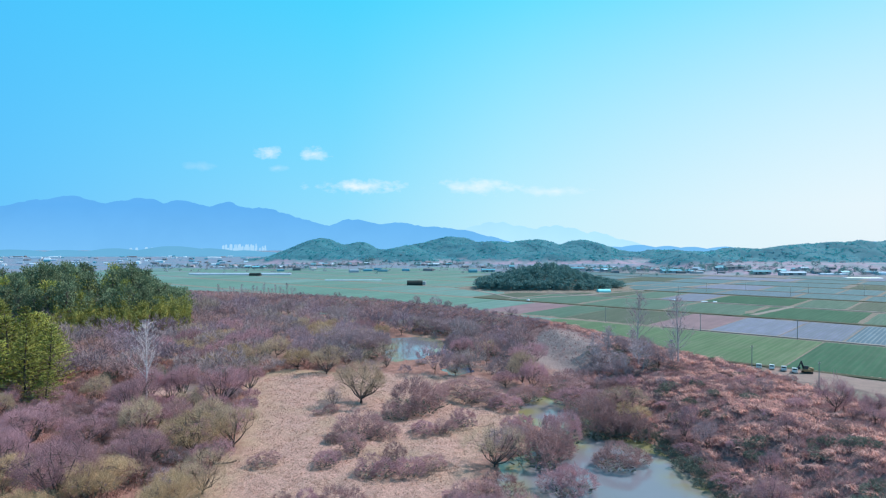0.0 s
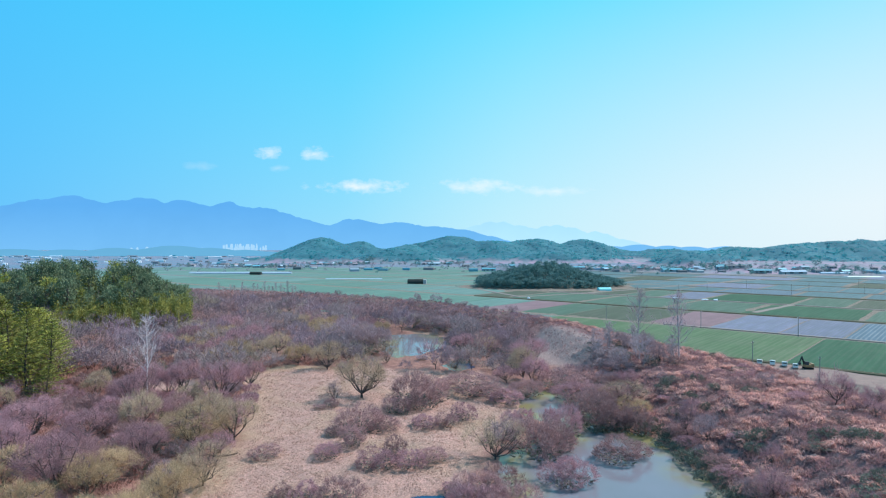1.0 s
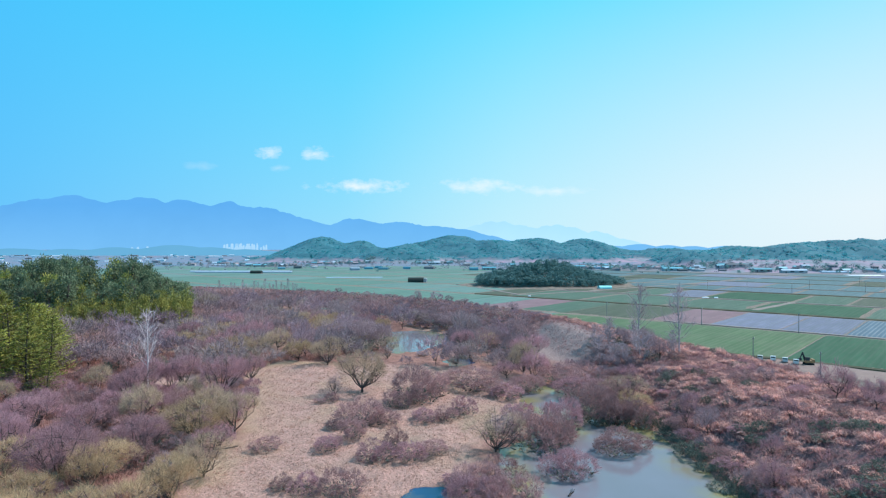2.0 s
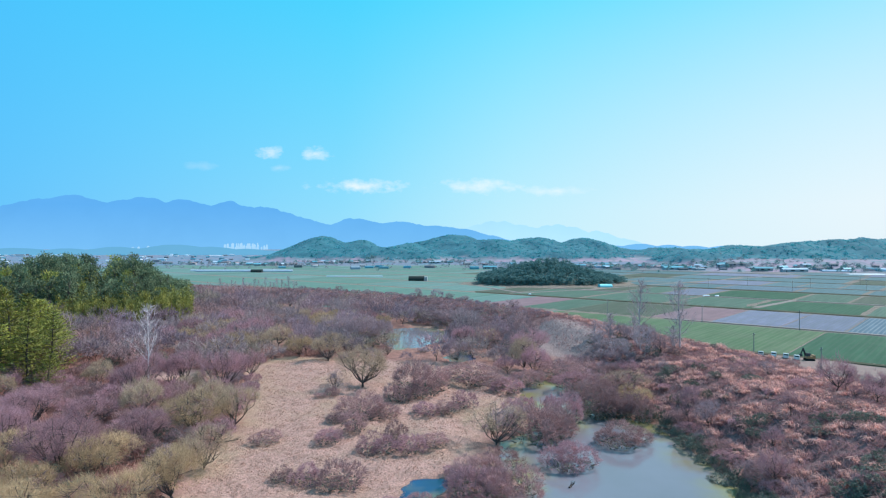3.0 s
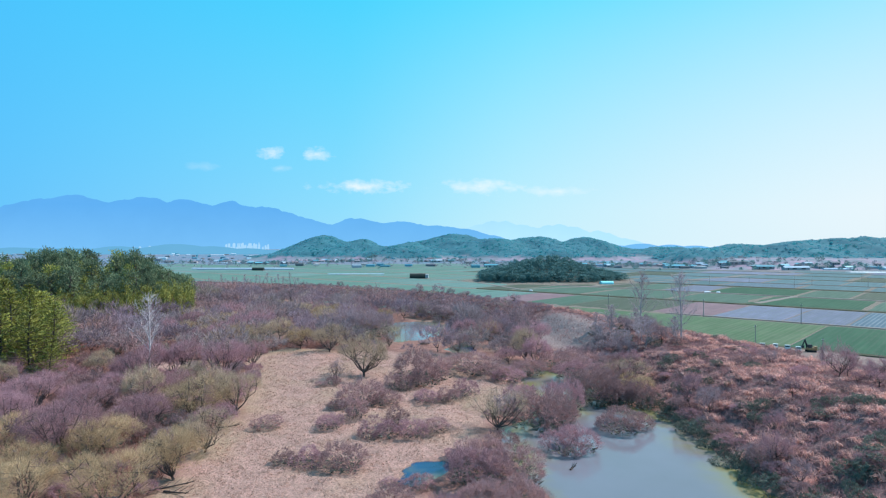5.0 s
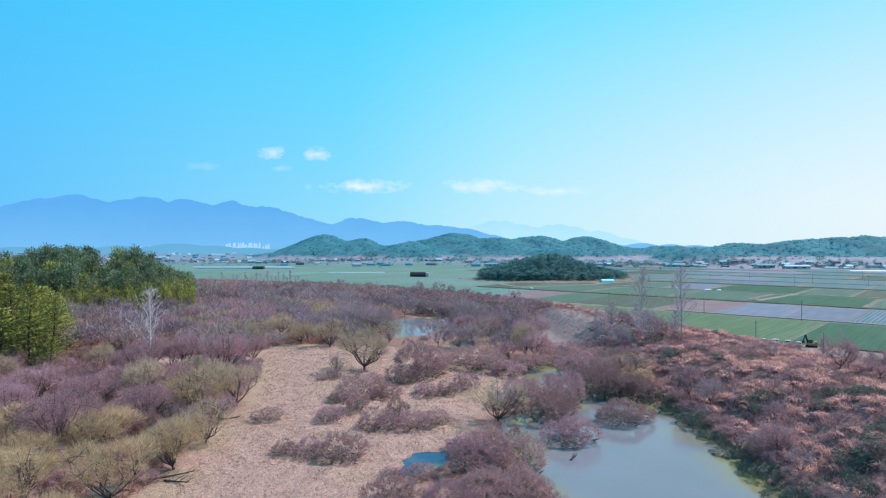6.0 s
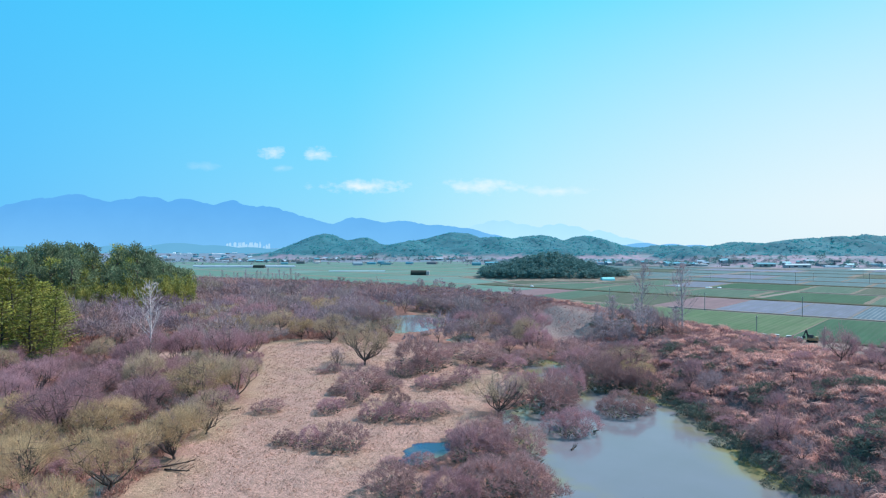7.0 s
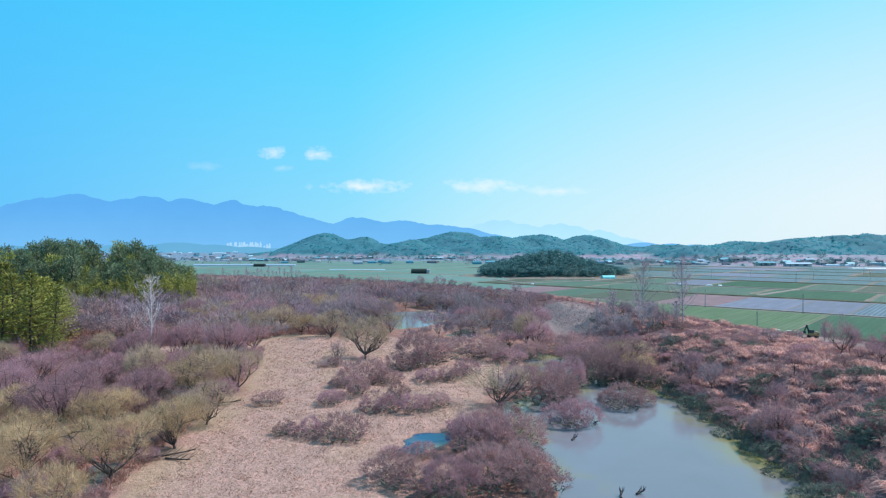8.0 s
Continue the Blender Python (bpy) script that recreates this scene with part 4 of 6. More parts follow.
def build_range(name, y, peaks, mat, label, depth=250, grain=14, slope=0.29):
    """A far mountain range out of overlapping peaks: x, height, half width."""
    a, b = min(p[0] - 9 * p[2] for p in peaks), max(p[0] + 9 * p[2] for p in peaks)
    gx, gy = np.linspace(a, b, 420), y + np.linspace(-depth, depth, 15)
    X, Y = (v.ravel() for v in np.meshgrid(gx, gy))
    crest = np.full(X.shape, -20.0)
    for cx, h, w in peaks:
        crest = np.maximum(crest, h - slope * np.sqrt((X - cx) ** 2 + (0.4 * w) ** 2) + slope * 0.4 * w)
    crest = crest + grain * (waves(X, Y, 240, 41) + 0.5 * waves(X, Y, 75, 42)) * np.clip(crest / 120, 0, 1)
    Z = crest * (1 - ((Y - y) / depth) ** 2) - 4
    tagged(new(name, mesh_from(name, np.stack([X, Y, Z], 1), grid_faces(len(gx), len(gy)), mat, True)), label, "mountains", kind="structure")


# these ranges glow in haze colours, tinted by height
M_RANGE = haze_material("blue_haze_range", (0.105, 0.385, 0.79), (0.165, 0.46, 0.81))
M_RANGE_FAR = haze_material("pale_haze_range", (0.33, 0.66, 0.90), (0.45, 0.75, 0.93))
M_RANGE_LOW = haze_material("low_hills_haze", (0.095, 0.35, 0.60), (0.13, 0.39, 0.63))
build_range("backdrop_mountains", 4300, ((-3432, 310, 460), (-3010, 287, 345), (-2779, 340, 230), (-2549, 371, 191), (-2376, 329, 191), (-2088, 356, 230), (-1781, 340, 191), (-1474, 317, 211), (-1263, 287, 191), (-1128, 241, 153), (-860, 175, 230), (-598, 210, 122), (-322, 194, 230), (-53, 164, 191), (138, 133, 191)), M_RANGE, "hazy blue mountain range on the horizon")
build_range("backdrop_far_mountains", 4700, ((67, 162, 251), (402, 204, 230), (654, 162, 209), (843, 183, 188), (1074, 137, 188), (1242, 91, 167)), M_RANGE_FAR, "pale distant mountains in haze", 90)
build_range("backdrop_low_hills", 3600, ((983, 29, 160), (1112, 42, 144), (1272, 35, 144), (1417, 30, 120), (1600, 30, 150), (2301, 35, 160), (2446, 61, 144), (2655, 67, 192)), M_RANGE, "low hills on the horizon, blue with painted haze", 200, 6)
build_range("backdrop_near_hills", 2300, ((-1760, 30, 190), (-1560, 28, 170), (-1370, 26, 120), (-1190, 32, 120), (-980, 40, 110), (-860, 34, 90), (-730, 25, 90), (-640, 18, 70)), M_RANGE_LOW, "low hills before the town, teal with painted haze", 120, 7, 0.16)

# ---------------------------------------------------------------- buildings
M_WALL = material("plaster_wall", (0.42, 0.42, 0.44), (0.34, 0.34, 0.36), 0.4)
M_WALL_PINK = material("brick_wall", (0.29, 0.26, 0.28), (0.25, 0.22, 0.24), 0.5)
M_ROOF_BLUE = material("blue_metal_roof", (0.09, 0.29, 0.36), (0.08, 0.24, 0.32), 0.3, rough=0.5)
M_ROOF_GREY = material("grey_roof", (0.16, 0.17, 0.19), (0.11, 0.12, 0.13), 0.3)
M_ROOF_WHITE = material("white_film_cover", (0.36, 0.45, 0.54), (0.30, 0.39, 0.48), 0.2, rough=0.8)
M_ROOF_RED = material("red_roof", (0.26, 0.21, 0.23), (0.22, 0.18, 0.2), 0.3)
M_DARK = material("dark_opening", (0.03, 0.035, 0.04), None, 1.0, rough=0.3)
M_SHADE_NET = material("black_shade_net", (0.02, 0.03, 0.03), (0.035, 0.045, 0.04), 0.6)
M_WHITE = material("white_paint", (0.75, 0.75, 0.74), (0.68, 0.68, 0.67), 0.8, rough=0.4)
M_YELLOW = material("orange_paint", (0.40, 0.22, 0.10), (0.24, 0.14, 0.08), 0.8, rough=0.45)
M_STEEL = material("dark_steel", (0.06, 0.06, 0.065), (0.04, 0.04, 0.045), 1.0, rough=0.6)
M_RUBBER = material("black_rubber", (0.025, 0.025, 0.025), None, 2.0)
M_POLE = material("grey_concrete_pole", (0.26, 0.24, 0.24), (0.2, 0.19, 0.19), 1.0)
M_TEAL = material("teal_tarpaulin", (0.25, 0.62, 0.62), (0.2, 0.52, 0.55), 0.3, rough=0.5)
# the towers' haze is painted as a glow, as on the ranges
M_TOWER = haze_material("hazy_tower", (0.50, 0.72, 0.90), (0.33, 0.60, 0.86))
M_ROOF_BRIGHT = material("bright_metal_roof", (0.70, 0.74, 0.80), (0.58, 0.63, 0.70), 0.2, rough=0.6)


def gable(name, w, d, h, rise, over, mat):
    """A pitched roof with thickness and eaves."""
    bm = bmesh.new()
    a, b, t = w / 2 + over, d / 2 + over, 0.18
    prof = [(-b, h - 0.15), (0, h + rise), (b, h - 0.15), (b, h - 0.15 + t), (0, h + rise + t), (-b, h - 0.15 + t)]
    ends = [[bm.verts.new((x, y, z)) for y, z in prof] for x in (-a, a)]
    n = len(prof)
    for i in range(n):
        bm.faces.new((ends[0][i], ends[0][(i + 1) % n], ends[1][(i + 1) % n], ends[1][i]))
    bm.faces.new(ends[0][::-1]), bm.faces.new(ends[1])
    bmesh.ops.recalc_face_normals(bm, faces=bm.faces[:])
    return bm_mesh(name, bm, mat)


def house(x, y, w, d, h, rise, turn, wall, roof, label, category="house"):
    z = float(max(hill_height(np.array([x]), np.array([y]))[0], -0.1)) - 0.1
    ob = empty("village_house", label, category, "village buildings", (x, y, z), turn)
    bm = bmesh.new()
    box(bm, 0, 0, 0, w, d, h)
    for s in (-1, 1):       # gable ends
        vs = [bm.verts.new((s * w / 2, yy, zz)) for yy, zz in ((-d / 2, h), (d / 2, h), (0, h + rise))]
        bm.faces.new(vs if s > 0 else vs[::-1])
    part("wall", bm_mesh("wall", bm, wall), ob)
    part("roof", gable("roof", w, d, h, rise, 0.6, roof), ob)
    for k in range(2):
        part("window", box_mesh("window", M_DARK, ((k - 0.3) * w * 0.36, -d / 2 - 0.02, h * 0.38, w * 0.16, 0.12, h * 0.35)), ob)
    part("door", box_mesh("door", M_DARK, (-w * 0.36, -d / 2 - 0.02, 0.05, 1.1, 0.14, h * 0.7)), ob)
    return ob


def hoop_house(x, y, w, length, turn, mat, label, h=None, z=0.0):
    """A film tunnel: a hooped cover on low end walls."""
    ob = empty("greenhouse", label, "greenhouse", "greenhouses", (x, y, z), turn)
    h = h or w * 0.45
    bm = bmesh.new()
    arcs = [[(math.cos(a) * w / 2, math.sin(a) ** 0.8 * h) for a in np.linspace(0, math.pi, 10)]]
    n = max(3, int(length / 6))
    rows = [[bm.verts.new((px, -length / 2 + length * k / n, pz * (1 + 0.02 * (k % 2)))) for px, pz in arcs[0]] for k in range(n + 1)]
    for a, b in zip(rows, rows[1:]):
        for k in range(9):
            bm.faces.new((a[k], b[k], b[k + 1], a[k + 1]))
    bm.faces.new(rows[0]), bm.faces.new(rows[-1][::-1])
    bmesh.ops.recalc_face_normals(bm, faces=bm.faces[:])
    part("cover", bm_mesh("cover", bm, mat), ob)
    part("door", box_mesh("door", M_DARK, (0, -length / 2 - 0.05, 0, w * 0.3, 0.12, h * 0.7)), ob)
    return ob


rng = random.Random(21)
ROOFS = ((M_ROOF_BLUE, "blue metal"), (M_ROOF_GREY, "grey"), (M_ROOF_BLUE, "blue metal"), (M_ROOF_RED, "red"), (M_ROOF_GREY, "grey"), (M_ROOF_WHITE, "white"))
CLUSTERS = ((-330, 1180, 55, 25, 10), (-215, 1330, 60, 45, 18), (-10, 1330, 45, 30, 8), (235, 1130, 70, 40, 14), (330, 1090, 90, 60, 26), (420, 1010, 60, 30, 10),
            (560, 960, 70, 30, 9), (690, 960, 60, 30, 6), (90, 1190, 60, 30, 6), (-480, 1230, 80, 40, 8))
for cx, cy, rx, ry, n in CLUSTERS:
    for _ in range(n):
        x, y = cx + rng.uniform(-rx, rx), cy + rng.uniform(-ry, ry)
        roof, word = rng.choice(ROOFS)
        wall, shade = rng.choice(((M_WALL, "pale plaster"), (M_WALL, "pale plaster"), (M_WALL_PINK, "brick")))
        house(x, y, rng.uniform(8, 14), rng.uniform(6, 8.5), rng.uniform(2.6, 3.6), rng.uniform(1.2, 2.2), rng.choice((0, 8, -15, 80, 20)), wall, roof,
              "far village house with %s walls and a %s roof" % (shade, word))
# long barns of the village
for x, y, w, d, turn, roof in ((72, 1010, 28, 12, 5, M_ROOF_BLUE), (228, 1075, 30, 12, 0, M_ROOF_BLUE), (268, 1040, 22, 11, 4, M_ROOF_BLUE), (355, 985, 40, 14, 2, M_ROOF_BLUE),
                               (470, 935, 34, 12, 0, M_ROOF_BLUE), (505, 915, 48, 12, 0, M_ROOF_WHITE), (455, 990, 36, 12, 3, M_ROOF_GREY), (-20, 1290, 30, 14, 10, M_ROOF_WHITE)):
    house(x, y, w * 0.75, d * 0.8, 4.0, 1.6, turn, M_WALL, roof, "long farm barn with pale walls and a metal roof", "barn")
# film tunnels across the plain
for x, y, w, length, turn in ((-291, 921, 9, 140, 90), (-300, 936, 9, 150, 90), (-405, 1215, 10, 80, 90), (-112, 790, 5, 70, 92), (575, 930, 10, 40, 80)):
    hoop_house(x, y, w, length, turn, M_ROOF_WHITE, "long white film tunnel on the plain", 0.9 if w < 6 else 2.4)
shed = hoop_house(-31, 700, 11, 17, 88, M_SHADE_NET, "black netted shed with a grey lean-to in the field", 5.2)
part("lean_to", box_mesh("lean_to", M_WALL, (1.0, -10.3, 0, 7, 3.4, 4.2)), shed, "grey metal lean-to")
hoop_house(-268, 903, 8, 16, 88, M_SHADE_NET, "dark netted shed beside white film tunnels", 4)
hoop_house(560, 845, 16, 45, 85, M_ROOF_BRIGHT, "white film sheets over a far plot", 0.7)
hoop_house(152, 598, 7, 12, 95, M_TEAL, "pale teal tarpaulin tunnel beside the grove", 3.0)

def tarpaulin(x, y, w, h, mat, label):
    """A heap of goods under a sheet: an uneven low dome."""
    rng = np.random.default_rng(int(x))
    a, r = np.linspace(0, 6.283, 13)[:-1], np.array([1.0, 0.9, 0.6, 0.25])
    A, R = np.meshgrid(a, r)
    R = R * (1 + 0.12 * np.sin(3 * A + x))
    Z = np.array([0, 0.55, 0.9, 1.0])[:, None] * np.ones_like(A) * h * (1 + 0.12 * rng.normal(size=A.shape))
    Z[0] = -0.1
    bm = bmesh.new()
    rings = [[bm.verts.new((w * 0.5 * R[i, k] * math.cos(A[i, k]), w * 0.3 * R[i, k] * math.sin(A[i, k]), Z[i, k])) for k in range(12)] for i in range(4)]
    for p, q in zip(rings, rings[1:]):
        for k in range(12):
            bm.faces.new((p[k], p[(k + 1) % 12], q[(k + 1) % 12], q[k]))
    bm.faces.new(rings[-1])
    ob = new("tarpaulin", bm_mesh("tarpaulin", bm, mat))
    ob.matrix_basis = pose(x, y, 0.2, 0, 0, 12)
    return tagged(ob, label, "tarpaulin", "white tarpaulins")


for x, y, w, h in ((188, 513, 5, 0.7), (206, 498, 6, 0.7), (214, 497, 3.5, 0.6), (68.5, 508, 3, 1.1)):
    tarpaulin(x, y, w, h, M_ROOF_BRIGHT, "white sheet spread over goods beside a field track")

# bare trees and pink earth banks about the villages
grow = np.random.default_rng(23)
VILLAGE_TREES = [woody(s, 6.0, 8.0, 5, 0.12, 2, 14, 4, 1.9, 0.65, low=0.1, up=0.4, sides=3)[1] for s in (81, 82, 83)]
clumps_ = []
for cx, cy, rx, ry, n in CLUSTERS:
    for _ in range(n * 4):
        x, y = cx + grow.normal() * rx * 1.1, cy + grow.normal() * ry * 0.9
        z = float(max(hill_height(np.array([x]), np.array([y]))[0], -0.1))
        s = grow.uniform(0.7, 1.3)
        clumps_.append(placed(VILLAGE_TREES[len(clumps_) % 3], x, y, z - 0.1, s, s * grow.uniform(0.7, 1.1), grow.random() * 6.28))
for _ in range(350):
    x = grow.uniform(-500, 1100)
    y = 1120 + 0.0 * x + grow.normal() * 70 - max(0, x) * 0.12
    z = float(max(hill_height(np.array([x]), np.array([y]))[0], -0.1))
    clumps_.append(placed(VILLAGE_TREES[len(clumps_) % 3], x, y, z - 0.1, grow.uniform(0.5, 1.0), grow.uniform(0.4, 0.8), grow.random() * 6.28))
EVERGREENS = [needle_tree(s, 8.0, 7.0, 9, 6, 2.2, 0.1, sides=3)[1] for s in (84, 85)]
green_ = []
for cx, cy, rx, ry, n in CLUSTERS + ((250, 1060, 160, 50, 14), (560, 940, 200, 40, 16), (-100, 1330, 250, 25, 12)):
    for _ in range(n * 2):
        x, y = cx + grow.normal() * rx * 0.9, cy + grow.normal() * ry * 0.8
        z = float(max(hill_height(np.array([x]), np.array([y]))[0], -0.1))
        s = grow.uniform(0.5, 1.1)
        green_.append(placed(EVERGREENS[len(green_) % 2], x, y, z - 0.1, s * 1.2, s * 0.8, grow.random() * 6.28))
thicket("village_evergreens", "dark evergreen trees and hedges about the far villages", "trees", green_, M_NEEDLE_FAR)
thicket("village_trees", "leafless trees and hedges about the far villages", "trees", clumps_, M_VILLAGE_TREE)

# small buildings scattered over the far plain
for k in range(95):
    y = rng.uniform(1300, 2120)
    x = -y * rng.uniform(0.3, 0.74)
    hoop_house(x, y, rng.uniform(5, 8), rng.uniform(6, 16) if k % 6 else rng.uniform(25, 55), 88 + rng.uniform(-14, 14), rng.choice((M_ROOF_BRIGHT, M_ROOF_BRIGHT, M_ROOF_WHITE, M_ROOF_BLUE, M_WALL_PINK)), "pale farm building on the distant plain", rng.uniform(2.5, 5.5))

# small sheds scattered about the villages under the hills
for k in range(46):
    x = rng.uniform(120, 720) if k < 34 else rng.uniform(-330, 60)
    y = rng.uniform(1000, 1130) - max(0, x) * 0.12
    hoop_house(x, y, rng.uniform(5, 9), rng.uniform(8, 18), 90 + rng.uniform(-25, 25), rng.choice((M_ROOF_BLUE, M_ROOF_WHITE, M_WALL, M_WALL_PINK, M_ROOF_GREY)), "small metal-roofed farm shed at the village's edge", rng.uniform(3, 5.5))

# apartment towers of the distant town
rng = random.Random(22)
for k in range(62):
    far = k < 42
    x = rng.uniform(-1370, -1115) if far else rng.uniform(-1950, -1390)
    w, h = rng.uniform(5, 9), rng.uniform(14, 42) if far else rng.uniform(8, 20)
    ob = empty("apartment_tower", "hazy white apartment tower in the distant town", "tower", "town towers", (x, 3950 + rng.uniform(-60, 60), -2), rng.uniform(-20, 20))
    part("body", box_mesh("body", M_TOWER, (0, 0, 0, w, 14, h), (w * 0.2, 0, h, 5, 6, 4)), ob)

# ---------------------------------------------------------------- poles and vehicles


def utility_pole(x, y, h, label="slender grey concrete utility pole with crossarm"):
    ob = empty("utility_pole", label, "pole", "utility poles", (x, y, z_at(x, y) - 0.1), 40)
    bm = bmesh.new()
    rod(bm, (0, 0, -0.3), (0, 0, h), 0.19, 0.12)
    part("shaft", bm_mesh("shaft", bm, M_POLE), ob)
    part("crossarm", box_mesh("crossarm", M_STEEL, (0, 0, h - 0.8, 1.8, 0.14, 0.14)), ob)
    for s in (-0.75, 0.75):
        part("insulator", box_mesh("insulator", M_WHITE, (s, 0, h - 0.66, 0.12, 0.12, 0.24)), ob)
    return ob


for x, y, h in ((136, 334, 9.5), (170, 303, 10), (115.7, 236.6, 8.5), (121.5, 204, 8.5), (96, 373, 9), (303, 551, 9.5), (367, 551, 9.5), (205, 551, 9.5), (295, 616, 9),
                (250, 600, 9), (338, 585, 9), (420, 640, 9), (160, 640, 9)):
    utility_pole(x, y, h)


def wheel(parent, x, y, r, w):
    bm = bmesh.new()
    rod(bm, (x, y - w / 2, r), (x, y + w / 2, r), r, r, 16)
    t = part("wheel", bm_mesh("wheel", bm, M_RUBBER), parent)
    bm = bmesh.new()
    rod(bm, (x, y - w / 2 - 0.02, r), (x, y + w / 2 + 0.02, r), r * 0.55, r * 0.55, 12)
    part("rim", bm_mesh("rim", bm, M_STEEL), t)


def small_truck(x, y, turn):
    """A light cab-over truck with a drop-side bed."""
    ob = empty("pickup_truck", "parked white light truck on the farm track", "truck", "parked trucks", (x, y, z_at(x, y) + 0.3), turn)
    bm = bmesh.new()
    prof = [(1.0, 0.45), (2.5, 0.45), (2.5, 1.05), (2.2, 1.95), (1.1, 1.95), (1.0, 1.2)]
    sides = [[bm.verts.new((px, s, pz)) for px, pz in prof] for s in (-0.85, 0.85)]
    for k in range(6):
        bm.faces.new((sides[0][k], sides[0][(k + 1) % 6], sides[1][(k + 1) % 6], sides[1][k]))
    bm.faces.new(sides[0]), bm.faces.new(sides[1])
    bmesh.ops.recalc_face_normals(bm, faces=bm.faces[:])
    bmesh.ops.bevel(bm, geom=bm.edges[:], offset=0.06, segments=2, affect="EDGES")
    part("cab", bm_mesh("cab", bm, M_WHITE), ob)
    part("bed", box_mesh("bed", M_WHITE, (-0.8, 0, 0.7, 3.4, 1.7, 0.1), (-0.8, 0.82, 0.7, 3.4, 0.06, 0.5), (-0.8, -0.82, 0.7, 3.4, 0.06, 0.5), (-2.47, 0, 0.7, 0.06, 1.7, 0.5)), ob)
    part("chassis", box_mesh("chassis", M_STEEL, (0, 0, 0.4, 4.6, 0.8, 0.25)), ob)
    for s in (-1, 1):
        part("side_window", box_mesh("side_window", M_DARK, (1.75, s * 0.845, 1.2, 0.8, 0.06, 0.55)), ob)
    part("windscreen", box_mesh("windscreen", M_DARK, (2.36, 0, 1.15, 0.1, 1.4, 0.6)), ob)
    for wx in (-1.5, 1.65):
        for s in (-0.72, 0.72):
            wheel(ob, wx, s, 0.33, 0.22)
    return ob


for x, y in ((116.8, 233.4), (120.8, 232.0), (123.6, 229.0), (125.6, 225.5)):
    small_truck(x, y, -118)


def excavator(x, y, turn):
    """A tracked excavator with a raised boom."""
    ob = empty("excavator", "orange excavator with a raised dark boom on the farm track", "excavator", "", (x, y, z_at(x, y) + 0.3), turn)
    for s in (-0.95, 0.95):
        bm = bmesh.new()
        box(bm, 0, s, 0, 3.2, 0.5, 0.75, 0.22)
        part("track", bm_mesh("track", bm, M_RUBBER), ob)
    bm = bmesh.new()
    box(bm, -0.2, 0, 0.8, 3.0, 2.2, 0.9, 0.15)
    box(bm, -1.3, 0, 0.9, 0.9, 2.2, 1.2, 0.2)
    part("house", bm_mesh("house", bm, M_YELLOW), ob)
    bm = bmesh.new()
    box(bm, 0.6, 0.6, 1.4, 1.3, 0.95, 1.4, 0.1)
    cab = part("cab", bm_mesh("cab", bm, M_STEEL), ob)
    part("window", box_mesh("window", M_DARK, (0.6, 0.6, 1.95, 1.34, 0.8, 0.6)), cab)
    bm = bmesh.new()
    rod(bm, (1.0, -0.3, 1.4), (1.9, -0.3, 4.3), 0.36, 0.28, 6)
    part("boom", bm_mesh("boom", bm, M_STEEL), ob)
    bm = bmesh.new()
    rod(bm, (1.8, -0.3, 4.4), (2.7, -0.3, 2.2), 0.27, 0.18, 6)
    part("arm", bm_mesh("arm", bm, M_STEEL), ob)
    bm = bmesh.new()
    box(bm, 2.7, -0.3, 1.4, 0.9, 1.0, 0.9, 0.15)
    part("bucket", bm_mesh("bucket", bm, M_STEEL), ob)
    return ob



def fallen_log(x, y, length, turn, label):
    """A trunk lying on the ground with broken limbs."""
    ob = empty("fallen_log", label, "log", "", (x, y, max(z_at(x, y), WATER_Z) + 0.12), turn)
    bm = bmesh.new()
    rod(bm, (-length / 2, 0, 0), (length * 0.1, 0.15, 0.12), 0.17, 0.13)
    rod(bm, (length * 0.08, 0.14, 0.12), (length / 2, -0.1, 0.45), 0.13, 0.05)
    part("trunk", bm_mesh("trunk", bm, M_BARK), ob)
    for s, d in ((-0.3, -1), (-0.12, 1), (0.05, 1), (0.2, -1), (0.3, 1), (0.33, -0.4)):
        bm = bmesh.new()
        rod(bm, (length * s, 0.1, 0.15), (length * (s + 0.22), d * length * 0.2, 0.9), 0.06, 0.02, 6)
        part("branch", bm_mesh("branch", bm, M_BARK), ob)


fallen_log(-43.5, 99.5, 7, 25, "dark fallen willow trunk at the meadow's edge")
fallen_log(-41.5, 97, 5, -20, "dark broken limb lying in the grass")
fallen_log(-46, 133, 5, 10, "dark fallen branch beneath a willow")
fallen_log(22, 109, 1.4, 40, "small dark driftwood snag in the river")
fallen_log(23.4, 84.6, 1.8, 70, "dark twiggy snag standing out of the river")
fallen_log(26.2, 85.4, 1.4, 20, "dark twiggy snag standing out of the river")
excavator(129.2, 224.0, 170)

# ---------------------------------------------------------------- the plants of the marsh
TWIGS = (M_TWIG_PURPLE, M_TWIG_RED, M_TWIG_GREY, M_BRAMBLE)
SHRUB = Kind("shrub", "shrub", "marsh shrubs",
             [woody(s, 4.0, 6.0, 9, 0, 1, 140, 10, 0.75, 0.062, low=0.0, up=0.35, thick=0.6, sides=3, lobes=5, core=60) for s in (1, 2, 3, 4, 5)],
             (6.0, 4.0), M_BARK_RED, TWIGS, "wood", "crown")
DENSE_SHRUB = Kind("shrub", "shrub", "marsh shrubs",
                   [woody(s, 4.0, 6.0, 10, 0, 1, 330, 10, 0.5, 0.042, low=0.0, up=0.25, fan=0.5, thick=0.6, sides=3, lobes=6, core=190) for s in (91, 92, 93, 94)],
                   (6.0, 4.0), M_BARK_RED, TWIGS, "wood", "crown")
